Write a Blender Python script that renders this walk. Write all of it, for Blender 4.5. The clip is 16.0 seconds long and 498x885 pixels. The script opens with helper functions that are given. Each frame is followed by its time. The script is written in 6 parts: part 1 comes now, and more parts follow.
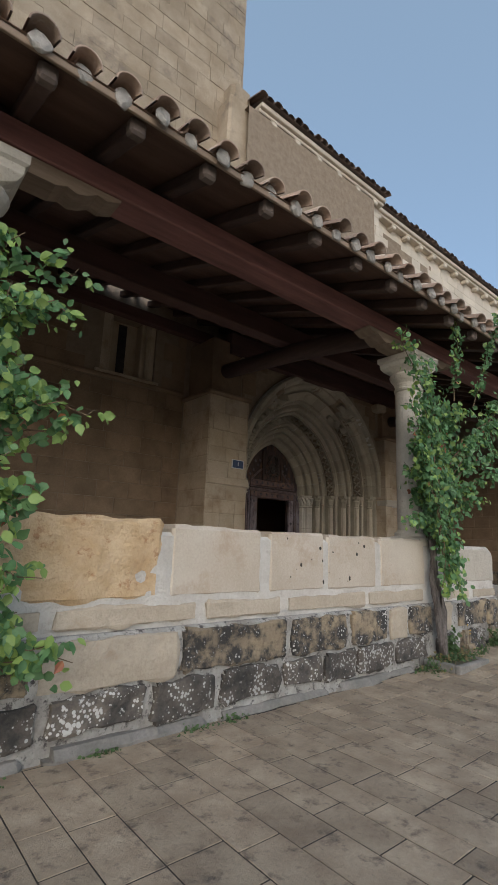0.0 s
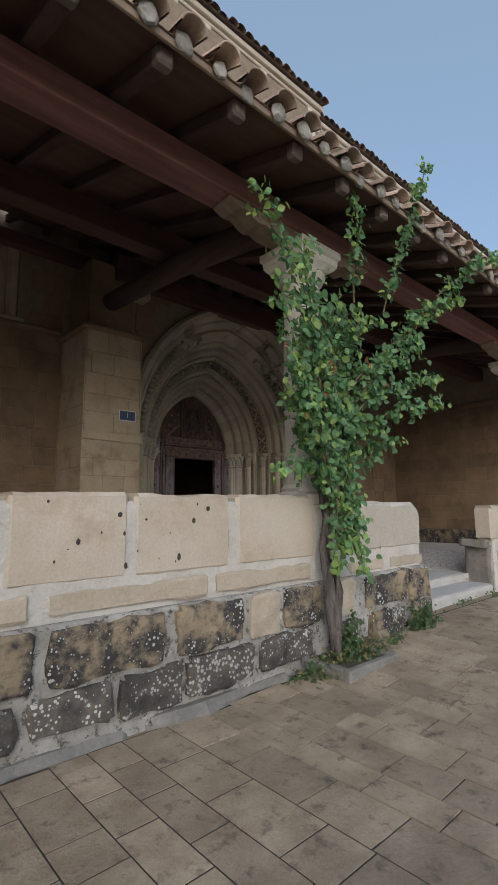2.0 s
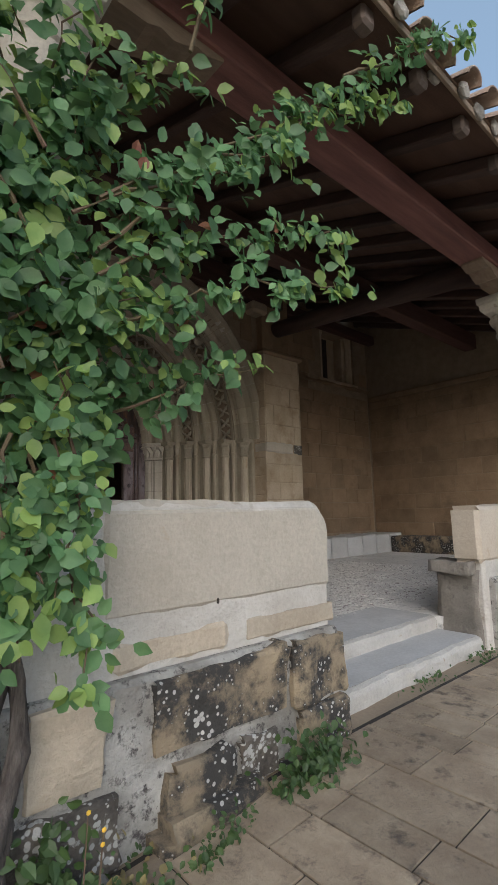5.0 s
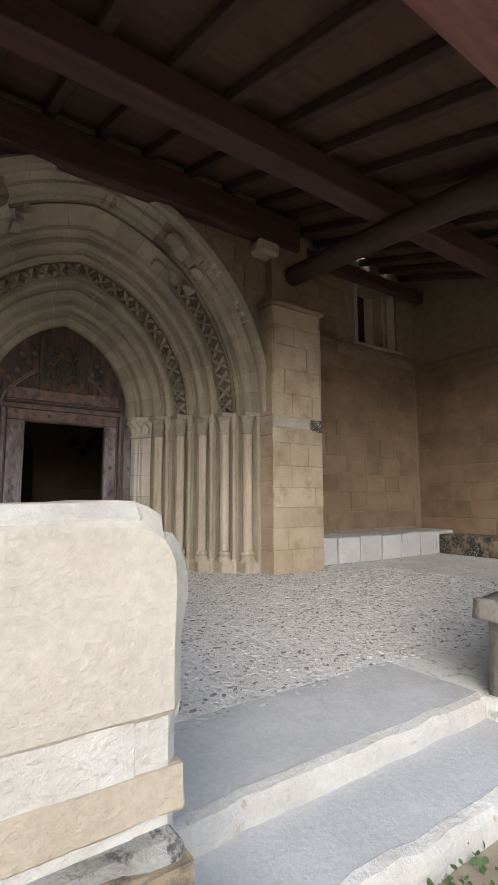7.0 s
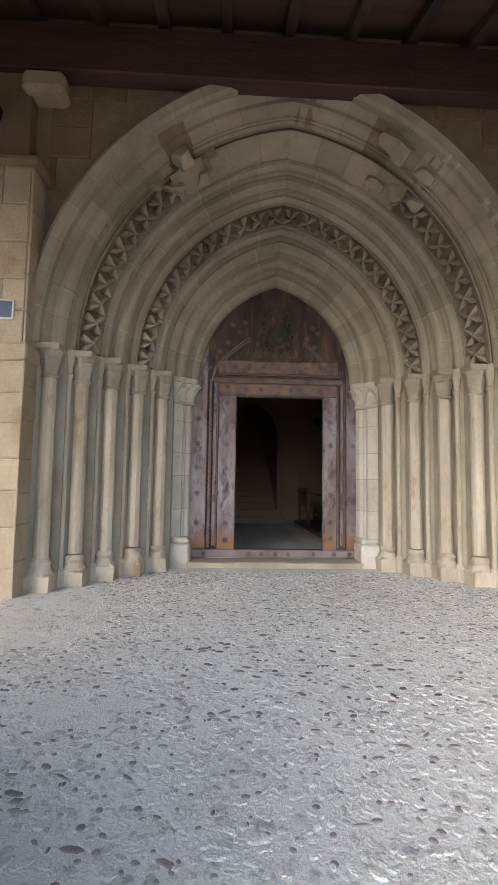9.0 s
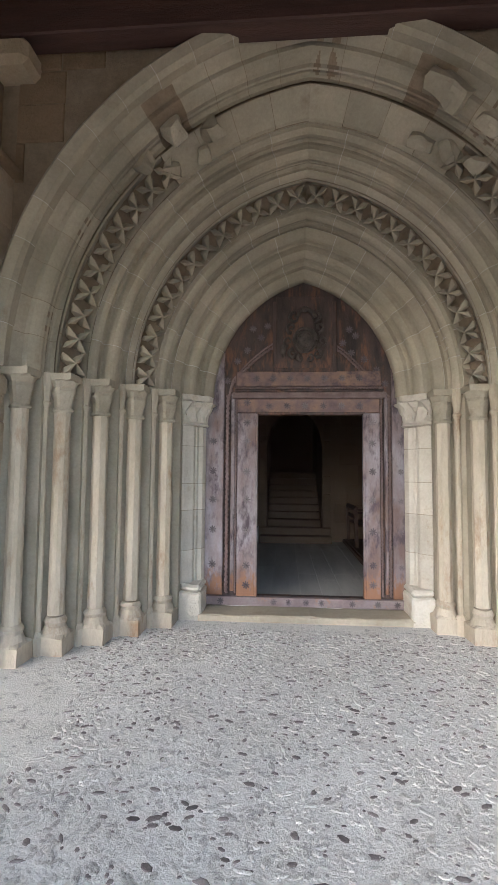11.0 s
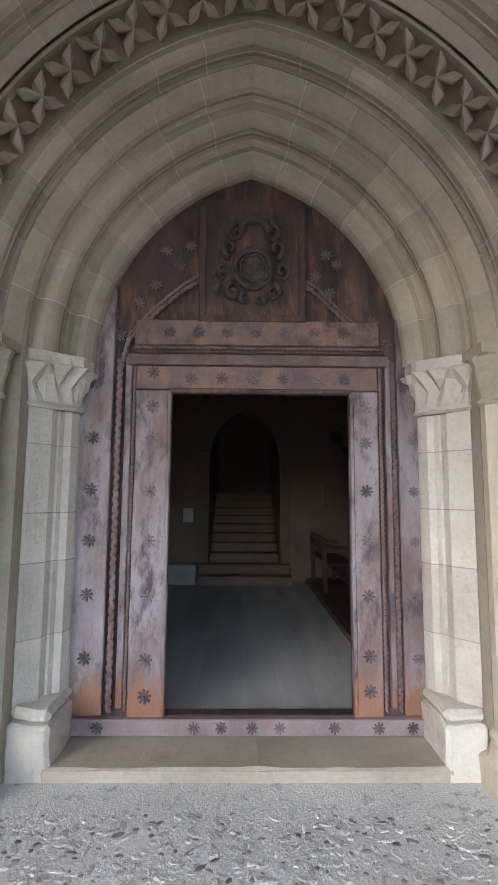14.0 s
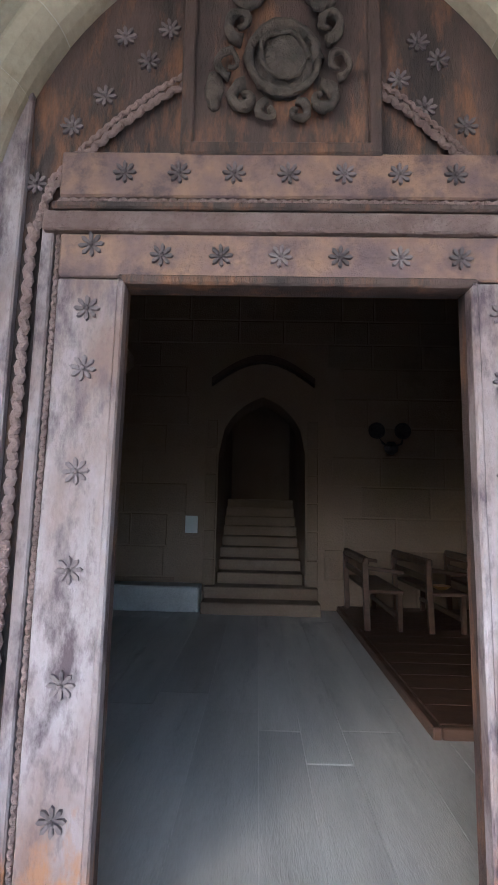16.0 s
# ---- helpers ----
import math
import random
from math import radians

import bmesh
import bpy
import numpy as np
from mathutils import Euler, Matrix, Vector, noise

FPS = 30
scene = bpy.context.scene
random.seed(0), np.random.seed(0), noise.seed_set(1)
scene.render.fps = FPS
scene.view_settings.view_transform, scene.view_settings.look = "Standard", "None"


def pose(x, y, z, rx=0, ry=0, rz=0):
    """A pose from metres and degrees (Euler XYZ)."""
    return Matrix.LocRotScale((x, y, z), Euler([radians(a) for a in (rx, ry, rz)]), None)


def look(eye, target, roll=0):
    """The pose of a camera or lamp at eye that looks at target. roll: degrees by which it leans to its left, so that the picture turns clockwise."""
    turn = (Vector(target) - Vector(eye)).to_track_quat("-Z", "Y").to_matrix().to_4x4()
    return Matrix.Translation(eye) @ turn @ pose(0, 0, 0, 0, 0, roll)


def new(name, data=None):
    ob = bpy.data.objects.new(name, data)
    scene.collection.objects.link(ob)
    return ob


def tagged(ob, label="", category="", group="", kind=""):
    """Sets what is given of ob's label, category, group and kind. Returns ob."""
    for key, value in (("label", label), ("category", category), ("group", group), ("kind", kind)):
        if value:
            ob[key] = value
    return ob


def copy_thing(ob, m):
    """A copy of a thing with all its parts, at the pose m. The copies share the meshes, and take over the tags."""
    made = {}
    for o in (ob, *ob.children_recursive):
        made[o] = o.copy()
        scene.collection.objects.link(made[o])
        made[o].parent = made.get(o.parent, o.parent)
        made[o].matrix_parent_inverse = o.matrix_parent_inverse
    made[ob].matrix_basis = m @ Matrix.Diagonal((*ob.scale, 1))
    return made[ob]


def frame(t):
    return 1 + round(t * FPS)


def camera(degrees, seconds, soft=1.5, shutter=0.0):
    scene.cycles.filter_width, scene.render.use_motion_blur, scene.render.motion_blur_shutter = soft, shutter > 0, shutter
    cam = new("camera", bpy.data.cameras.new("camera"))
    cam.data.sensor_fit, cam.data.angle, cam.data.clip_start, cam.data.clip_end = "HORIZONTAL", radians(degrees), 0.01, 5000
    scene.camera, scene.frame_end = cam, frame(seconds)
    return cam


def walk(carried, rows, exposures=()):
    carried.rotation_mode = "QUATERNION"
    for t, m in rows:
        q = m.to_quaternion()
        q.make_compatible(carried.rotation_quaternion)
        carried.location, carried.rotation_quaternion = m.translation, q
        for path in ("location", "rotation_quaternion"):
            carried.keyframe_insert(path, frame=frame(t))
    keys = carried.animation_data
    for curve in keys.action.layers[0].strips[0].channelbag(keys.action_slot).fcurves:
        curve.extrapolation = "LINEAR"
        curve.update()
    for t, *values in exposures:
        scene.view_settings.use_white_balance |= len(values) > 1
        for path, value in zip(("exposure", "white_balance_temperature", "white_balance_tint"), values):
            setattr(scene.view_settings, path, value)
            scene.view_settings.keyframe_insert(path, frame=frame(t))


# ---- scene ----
cam = camera(54.5, 16.0)
PATH = [
    (0, (0.556, 0.078, 1.344), (1.797, 1.593, 1.749), 2.1),
    (0.5, (1.117, 0.135, 1.336), (2.348, 1.67, 1.697), 1.2),
    (1, (1.659, 0.299, 1.338), (2.892, 1.841, 1.654), 0.9),
    (1.5, (2.212, 0.422, 1.356), (3.45, 1.964, 1.657), 1.0),
    (2, (2.764, 0.521, 1.339), (4.089, 1.994, 1.613), -0.5),
    (2.5, (3.284, 0.653, 1.351), (4.692, 2.049, 1.61), -2.2),
    (3, (3.803, 0.816, 1.337), (5.228, 2.204, 1.544), -3.1),
    (3.5, (4.264, 1.057, 1.343), (5.68, 2.45, 1.577), -2.0),
    (4, (4.769, 1.199, 1.345), (6.159, 2.612, 1.612), -1.6),
    (4.5, (5.224, 1.389, 1.344), (6.58, 2.832, 1.622), -0.9),
    (5, (5.716, 1.534, 1.344), (7.029, 3.016, 1.632), -1.3),
    (5.2, (5.891, 1.575, 1.369), (7.167, 3.087, 1.659), -1.2),
    (7.3, (7.697, 2.479, 1.41), (8.761, 4.159, 1.626), 0.2),
    (7.5, (7.858, 2.544, 1.4), (8.83, 4.279, 1.612), 0.3),
    (8, (8.138, 2.811, 1.384), (8.864, 4.665, 1.572), 1.3),
    (8.5, (8.34, 3.145, 1.391), (8.803, 5.081, 1.579), 1.0),
    (9, (8.537, 3.428, 1.401), (8.638, 5.419, 1.563), 0.9),
    (9.2, (8.577, 3.518, 1.397), (8.549, 5.513, 1.542), 0.9),
    (11.3, (8.992, 4.551, 1.905), (8.843, 6.541, 2.039), 0.5),
    (11.5, (8.954, 4.685, 1.928), (8.845, 6.677, 2.078), 0.7),
    (12, (8.926, 5.016, 1.928), (8.906, 7.009, 2.098), 0.5),
    (12.5, (8.964, 5.415, 1.945), (8.972, 7.407, 2.119), 0.5),
    (13, (8.972, 5.834, 1.935), (9.032, 7.825, 2.113), 0.0),
    (13.5, (9.084, 6.22, 1.901), (9.138, 8.211, 2.082), 0.0),
    (14, (9.128, 6.581, 1.849), (9.156, 8.569, 2.067), 0.4),
    (14.5, (9.143, 6.977, 1.819), (9.147, 8.957, 2.099), 0.4),
    (15, (9.187, 7.376, 1.818), (9.166, 9.355, 2.106), 0.5),
    (15.5, (9.118, 7.762, 1.816), (9.128, 9.742, 2.097), 1.0),
    (16, (9.133, 8.082, 1.773), (9.09, 10.065, 2.036), 1.3),
]
EXPOSURES = [(0.0, 0.2, 5600, 10), (5.0, 0.35, 5600, 10), (7.3, 1.45, 5650, 10), (8.0, 1.7, 5600, 10), (9.0, 1.95, 5550, 10), (11.5, 2.3, 5350, 10), (14.5, 2.4, 5100, 10), (16.0, 3.15, 5050, 10)]
walk(cam, [(t, look(eye, aim, lean)) for t, eye, aim, lean in PATH], EXPOSURES)

# ---- world and light ----
world = bpy.data.worlds.new("evening_sky")
scene.world = world
world.use_nodes = True
wt = world.node_tree
sky = wt.nodes.new("ShaderNodeTexSky")
sky.sky_type, sky.sun_disc = "NISHITA", False
sky.sun_elevation, sky.sun_rotation = radians(28), radians(216)
sky.air_density, sky.dust_density, sky.ozone_density = 1.0, 4.0, 1.0
wt.links.new(sky.outputs[0], wt.nodes["Background"].inputs[0])
wt.nodes["Background"].inputs[1].default_value = 0.10
# a thin even veil of cloud over the whole sky
veil = wt.nodes.new("ShaderNodeBackground")
veil.inputs[0].default_value, veil.inputs[1].default_value = (0.80, 0.96, 0.97, 1), 0.23
both = wt.nodes.new("ShaderNodeAddShader")
wt.links.new(wt.nodes["Background"].outputs[0], both.inputs[0])
wt.links.new(veil.outputs[0], both.inputs[1])
wt.links.new(both.outputs[0], wt.nodes["World Output"].inputs[0])
sun_data = bpy.data.lights.new("sun", "SUN")
sun_data.energy, sun_data.angle, sun_data.color = 0.32, radians(60), (1.0, 0.97, 0.92)
sun = new("sun", sun_data)
sun.matrix_world = look((-10.4, -14.2, 9.4), (0, 0, 0))

CX = 9.175          # middle of the portal
FLOOR = 0.385       # porch floor
rnd = random.Random(7)


# ---- materials ----
def mat(name, c1, c2, scale=3.0, rough=0.9, bump=0.3, fine=40.0, c3=None, spot=0.6, spot_scale=8.0, vary=0.25, metal=0.0,
        stretch=(1, 1, 1), sharp=0.08, fine_mix=0.2, island=False, low=None, specks=None):
    m = bpy.data.materials.new(name)
    m.use_nodes = True
    nt = m.node_tree
    bsdf = nt.nodes["Principled BSDF"]
    geo = nt.nodes.new("ShaderNodeNewGeometry")
    mp = nt.nodes.new("ShaderNodeMapping")
    mp.inputs["Scale"].default_value = stretch
    nt.links.new(geo.outputs["Position"], mp.inputs["Vector"])

    def nz(s, detail=5.0, ruf=0.6):
        n = nt.nodes.new("ShaderNodeTexNoise")
        n.inputs["Scale"].default_value, n.inputs["Detail"].default_value, n.inputs["Roughness"].default_value = s, detail, ruf
        nt.links.new(mp.outputs[0], n.inputs["Vector"])
        return n.outputs["Fac"]

    def mix(fac, a, b, mode="MIX"):
        x = nt.nodes.new("ShaderNodeMix")
        x.data_type, x.blend_type = "RGBA", mode
        for sock, v in ((x.inputs[0], fac), (x.inputs[6], a), (x.inputs[7], b)):
            if isinstance(v, (int, float)):
                sock.default_value = v
            elif isinstance(v, tuple):
                sock.default_value = (*v, 1)
            else:
                nt.links.new(v, sock)
        return x.outputs[2]

    def ramp(v, lo, hi):
        r = nt.nodes.new("ShaderNodeMapRange")
        r.inputs[1].default_value, r.inputs[2].default_value = lo, hi
        nt.links.new(v, r.inputs[0])
        return r.outputs[0]

    col = mix(ramp(nz(scale), 0.35, 0.65), c1, c2)
    grain = nz(fine, 6.0, 0.7)
    g2 = ramp(grain, 0.3, 0.7)
    col = mix(fine_mix, col, mix(g2, (0.25, 0.25, 0.25), (0.75, 0.75, 0.75)), "OVERLAY")
    if c3:
        col = mix(ramp(nz(spot_scale, 8.0, 0.7), spot, spot + sharp), col, c3)
    if specks:
        # crisp round spots of lichen, clustered
        vor = nt.nodes.new("ShaderNodeTexVoronoi")
        vor.inputs["Scale"].default_value = specks[0]
        nt.links.new(mp.outputs[0], vor.inputs["Vector"])
        clus = nt.nodes.new("ShaderNodeMath")
        clus.operation = "MULTIPLY_ADD"
        nt.links.new(nz(5.0, 4.0, 0.6), clus.inputs[0])
        clus.inputs[1].default_value = -1.6
        nt.links.new(vor.outputs["Distance"], clus.inputs[2])
        col = mix(ramp(clus.outputs[0], specks[1], specks[1] - 0.10), col, specks[2])
    if low:
        # bare wood at the foot, where splashes have taken the paint off along a ragged line
        sep = nt.nodes.new("ShaderNodeSeparateXYZ")
        nt.links.new(geo.outputs["Position"], sep.inputs[0])
        rag = nt.nodes.new("ShaderNodeMath")
        rag.operation = "MULTIPLY_ADD"
        nt.links.new(nz(9.0, 8.0, 0.7), rag.inputs[0])
        rag.inputs[1].default_value = 0.8
        nt.links.new(sep.outputs["Z"], rag.inputs[2])
        col = mix(ramp(rag.outputs[0], low[0] + 0.44, low[0] + 0.28), col, low[1])
    if vary:
        if island:
            r = geo.outputs["Random Per Island"]
        else:
            oi = nt.nodes.new("ShaderNodeObjectInfo")
            r = oi.outputs["Random"]
        hsv = nt.nodes.new("ShaderNodeHueSaturation")
        nt.links.new(col, hsv.inputs["Color"])
        mr = nt.nodes.new("ShaderNodeMapRange")
        mr.inputs[3].default_value, mr.inputs[4].default_value = 1 - vary, 1 + vary
        nt.links.new(r, mr.inputs[0])
        nt.links.new(mr.outputs[0], hsv.inputs["Value"])
        col = hsv.outputs[0]
    nt.links.new(col, bsdf.inputs["Base Color"])
    bsdf.inputs["Roughness"].default_value = rough
    bsdf.inputs["Metallic"].default_value = metal
    if bump:
        b = nt.nodes.new("ShaderNodeBump")
        b.inputs["Strength"].default_value, b.inputs["Distance"].default_value = bump, 0.02
        h = nt.nodes.new("ShaderNodeMath")
        h.operation = "ADD"
        nt.links.new(grain, h.inputs[0])
        nt.links.new(nz(scale * 3, 4.0), h.inputs[1])
        nt.links.new(h.outputs[0], b.inputs["Height"])
        nt.links.new(b.outputs[0], bsdf.inputs["Normal"])
    return m


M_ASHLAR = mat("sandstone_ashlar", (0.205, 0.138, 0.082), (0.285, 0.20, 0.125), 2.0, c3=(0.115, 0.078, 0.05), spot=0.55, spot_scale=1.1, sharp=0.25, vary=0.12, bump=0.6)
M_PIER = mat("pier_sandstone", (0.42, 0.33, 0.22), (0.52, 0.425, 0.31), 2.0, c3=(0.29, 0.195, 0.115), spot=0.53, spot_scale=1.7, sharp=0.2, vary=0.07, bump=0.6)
M_MORTAR = mat("lime_mortar", (0.50, 0.465, 0.41), (0.64, 0.605, 0.55), 3.0, c3=(0.33, 0.28, 0.22), spot=0.58, spot_scale=8.0, sharp=0.2, bump=0.9, vary=0)
M_JOINT = mat("old_joint_mortar", (0.23, 0.175, 0.12), (0.30, 0.235, 0.165), 6.0, bump=0.5, vary=0)
M_PORTAL = mat("portal_limestone", (0.34, 0.30, 0.225), (0.44, 0.385, 0.295), 1.8, c3=(0.26, 0.205, 0.14), spot=0.58, spot_scale=3.0, sharp=0.2, vary=0.1, bump=0.25)
M_SHAFT = mat("shaft_limestone", (0.44, 0.375, 0.28), (0.55, 0.48, 0.375), 3.0, c3=(0.33, 0.215, 0.13), spot=0.55, spot_scale=4.0, sharp=0.15, vary=0.1, bump=0.3, stretch=(1, 1, 0.4))
M_JAMB = mat("pale_jamb_limestone", (0.54, 0.49, 0.41), (0.64, 0.59, 0.51), 3.0, c3=(0.42, 0.33, 0.23), spot=0.58, spot_scale=4.0, sharp=0.15, vary=0.09, bump=0.5)
M_SLAB = mat("parapet_slab_stone", (0.50, 0.425, 0.33), (0.585, 0.515, 0.42), 1.7, c3=(0.42, 0.31, 0.21), spot=0.54, spot_scale=2.2, sharp=0.2, vary=0.08, bump=0.45, fine=50)
M_BLOCK = mat("worn_pale_end_block", (0.43, 0.385, 0.315), (0.51, 0.465, 0.39), 2.5, c3=(0.38, 0.30, 0.215), spot=0.6, spot_scale=5.0, sharp=0.15, vary=0, bump=0.6)
M_DOORP = mat("worn_bottom_rail_wood", (0.20, 0.145, 0.145), (0.29, 0.235, 0.235), 4.0, rough=0.55, c3=(0.33, 0.17, 0.095), spot=0.56, spot_scale=5.0, sharp=0.12, vary=0, bump=0.4)
M_STUB = mat("grey_stub_stone", (0.19, 0.17, 0.145), (0.30, 0.27, 0.235), 4.0, c3=(0.10, 0.09, 0.08), spot=0.58, spot_scale=7.0, sharp=0.15, vary=0, bump=1.0)
M_ROUGH = mat("rough_golden_stone", (0.50, 0.34, 0.18), (0.62, 0.47, 0.29), 5.0, c3=(0.38, 0.22, 0.11), spot=0.57, spot_scale=9.0, vary=0.1, bump=1.0, fine=25)
M_LEDGE = mat("ledge_stone", (0.43, 0.36, 0.27), (0.53, 0.46, 0.36), 2.5, c3=(0.33, 0.24, 0.15), spot=0.56, spot_scale=5.0, sharp=0.2, vary=0.12, bump=0.7)
M_WEATHER = mat("weathered_lower_stone", (0.38, 0.30, 0.195), (0.26, 0.205, 0.14), 2.6, c3=(0.05, 0.046, 0.042), spot=0.405, spot_scale=5.0, sharp=0.13, vary=0.15, bump=1.0, specks=(38.0, -0.60, (0.50, 0.49, 0.46)))
M_LICHEN = mat("lichen_black_stone", (0.045, 0.042, 0.038), (0.16, 0.135, 0.11), 5.0, c3=(0.42, 0.41, 0.39), spot=0.60, spot_scale=13.0, sharp=0.06, vary=0.25, bump=1.0, specks=(34.0, -0.50, (0.50, 0.49, 0.46)))
M_DAMP = mat("lichen_spotted_mortar", (0.50, 0.485, 0.45), (0.27, 0.25, 0.22), 4.0, c3=(0.09, 0.08, 0.075), spot=0.53, spot_scale=18.0, sharp=0.10, vary=0.0, bump=1.0)
M_PAVE = mat("stone_paving", (0.27, 0.205, 0.14), (0.40, 0.32, 0.225), 3.5, c3=(0.12, 0.092, 0.07), spot=0.54, spot_scale=8.0, sharp=0.14, vary=0.17, bump=0.6, rough=0.8)
M_PJOINT = mat("paving_joint_dirt", (0.03, 0.025, 0.02), (0.06, 0.05, 0.04), 8.0, vary=0)
M_GROUND = mat("far_paving", (0.25, 0.195, 0.135), (0.32, 0.255, 0.18), 0.6, vary=0)
M_CEMENT = mat("step_cement", (0.48, 0.475, 0.46), (0.57, 0.56, 0.545), 2.5, c3=(0.39, 0.375, 0.355), spot=0.60, spot_scale=3.5, sharp=0.15, vary=0.05, bump=0.4)
M_STEPEDGE = mat("worn_step_stone", (0.46, 0.435, 0.395), (0.55, 0.525, 0.485), 4.0, c3=(0.40, 0.33, 0.25), spot=0.6, spot_scale=12.0, vary=0.08, bump=0.8)
M_COBBLE_BED = mat("cobble_mortar_bed", (0.72, 0.695, 0.655), (0.82, 0.80, 0.765), 2.0, c3=(0.42, 0.405, 0.39), spot=0.55, spot_scale=14.0, sharp=0.10, vary=0, bump=1.0, fine=60)
M_PEBBLE = mat("floor_pebbles", (0.56, 0.535, 0.50), (0.70, 0.675, 0.635), 6.0, vary=0.16, c3=(0.30, 0.275, 0.26), spot=0.58, spot_scale=24.0, island=True, bump=1.0, fine=60)
# also colours the small shadows of pits between the pale stones
M_PEBBLE_D = mat("dark_pebbles", (0.13, 0.11, 0.105), (0.24, 0.21, 0.20), 9.0, vary=0.4, bump=0.3)
# one timber in two tones: front lit, inner shaded, by colour alone
M_WOOD = mat("lit_red_brown_timber", (0.15, 0.067, 0.058), (0.25, 0.115, 0.10), 2.0, rough=0.7, fine=30, stretch=(0.6, 5, 5), vary=0.2, bump=0.4)
M_WOODIN = mat("shaded_red_brown_timber", (0.065, 0.032, 0.026), (0.105, 0.052, 0.042), 2.0, rough=0.75, fine=30, stretch=(0.6, 5, 5), vary=0.2, bump=0.4)
M_TAIL = mat("grey_rafter_end", (0.11, 0.085, 0.07), (0.17, 0.13, 0.11), 5.0, rough=0.85, vary=0.25)
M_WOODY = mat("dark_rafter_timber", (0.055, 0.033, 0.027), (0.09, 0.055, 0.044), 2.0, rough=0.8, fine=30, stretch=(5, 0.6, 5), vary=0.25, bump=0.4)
M_BOARD = mat("roof_boarding", (0.095, 0.054, 0.038), (0.15, 0.085, 0.058), 1.5, rough=0.85, stretch=(1, 4, 4), vary=0.15)
M_BRACKET = mat("grey_carved_bracket_wood", (0.22, 0.16, 0.11), (0.30, 0.23, 0.17), 3.0, rough=0.85, stretch=(0.8, 5, 5), vary=0.1)
M_TILE = mat("old_roof_tile", (0.30, 0.20, 0.145), (0.40, 0.31, 0.245), 4.0, c3=(0.48, 0.43, 0.37), spot=0.57, spot_scale=9.0, sharp=0.12, vary=0.3, bump=0.5)
M_TILE_FAR = mat("far_roof_tile", (0.13, 0.10, 0.085), (0.22, 0.165, 0.13), 3.0, vary=0.3, island=True)
M_COLUMN = mat("column_limestone", (0.46, 0.42, 0.35), (0.56, 0.52, 0.45), 3.0, c3=(0.32, 0.28, 0.22), spot=0.6, spot_scale=10.0, vary=0.05, bump=0.5)
M_TOWER = mat("tower_stone", (0.31, 0.245, 0.165), (0.44, 0.36, 0.26), 1.3, c3=(0.19, 0.155, 0.12), spot=0.54, spot_scale=1.1, sharp=0.15, bump=1.0, vary=0.12, island=True)
M_NAVE = mat("nave_pale_stone", (0.56, 0.49, 0.39), (0.63, 0.56, 0.46), 1.2, vary=0.08, island=True)
M_DOOR = mat("faded_red_door_wood", (0.17, 0.11, 0.095), (0.30, 0.265, 0.285), 1.8, rough=0.55, c3=(0.07, 0.047, 0.058), spot=0.50, spot_scale=3.2, sharp=0.14, low=(0.78, (0.26, 0.13, 0.07)), vary=0.12, bump=0.3, stretch=(2.4, 2.4, 1.0))
M_DOORD = mat("dark_door_wood", (0.028, 0.02, 0.019), (0.095, 0.06, 0.052), 2.0, rough=0.65, c3=(0.20, 0.095, 0.05), spot=0.51, spot_scale=2.6, sharp=0.14, vary=0.1, bump=0.5, stretch=(3, 3, 0.8))
M_DOOROR = mat("bare_orange_door_wood", (0.33, 0.16, 0.08), (0.26, 0.15, 0.115), 3.0, rough=0.65, c3=(0.15, 0.10, 0.095), spot=0.55, spot_scale=7.0, vary=0.1, bump=0.4)
M_DOORHI = mat("worn_rail_wood", (0.26, 0.155, 0.105), (0.14, 0.09, 0.092), 6.0, rough=0.6, c3=(0.08, 0.052, 0.058), spot=0.50, spot_scale=7.0, sharp=0.15, vary=0.1, bump=0.3)
M_CARVE = mat("carved_rope_wood", (0.15, 0.095, 0.085), (0.24, 0.175, 0.165), 6.0, rough=0.7, vary=0.2, bump=0.8)
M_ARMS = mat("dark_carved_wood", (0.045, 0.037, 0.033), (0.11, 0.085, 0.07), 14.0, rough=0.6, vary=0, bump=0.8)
M_STUD = mat("rusty_studs", (0.10, 0.082, 0.088), (0.17, 0.14, 0.145), 10.0, rough=0.55, metal=0.4, vary=0.3, bump=0.4)
M_IRON = mat("dark_iron", (0.045, 0.04, 0.042), (0.085, 0.075, 0.075), 12.0, rough=0.5, metal=0.7, vary=0.2, bump=0.3)
M_BARK = mat("vine_bark", (0.08, 0.064, 0.056), (0.21, 0.18, 0.16), 11.0, stretch=(3, 3, 0.5), vary=0.1, bump=1.0)
M_TWIG = mat("green_brown_twig", (0.12, 0.10, 0.05), (0.16, 0.10, 0.07), 8.0, vary=0.1)
M_SOIL = mat("planter_soil", (0.06, 0.05, 0.035), (0.12, 0.10, 0.06), 14.0, vary=0, bump=1.0)
M_KERB = mat("planter_kerb_concrete", (0.17, 0.16, 0.14), (0.26, 0.24, 0.215), 5.0, vary=0.1, bump=0.7)
M_ENAMEL = mat("blue_enamel", (0.035, 0.055, 0.12), (0.045, 0.07, 0.14), 4.0, rough=0.35, vary=0, bump=0)
M_PAPER = mat("white_paper", (0.72, 0.72, 0.70), (0.78, 0.78, 0.76), 3.0, vary=0, bump=0)
M_INWALL = mat("nave_inner_wall", (0.235, 0.165, 0.115), (0.30, 0.22, 0.16), 0.8, vary=0.10, c3=(0.165, 0.115, 0.08), spot=0.58, spot_scale=1.2, sharp=0.2)
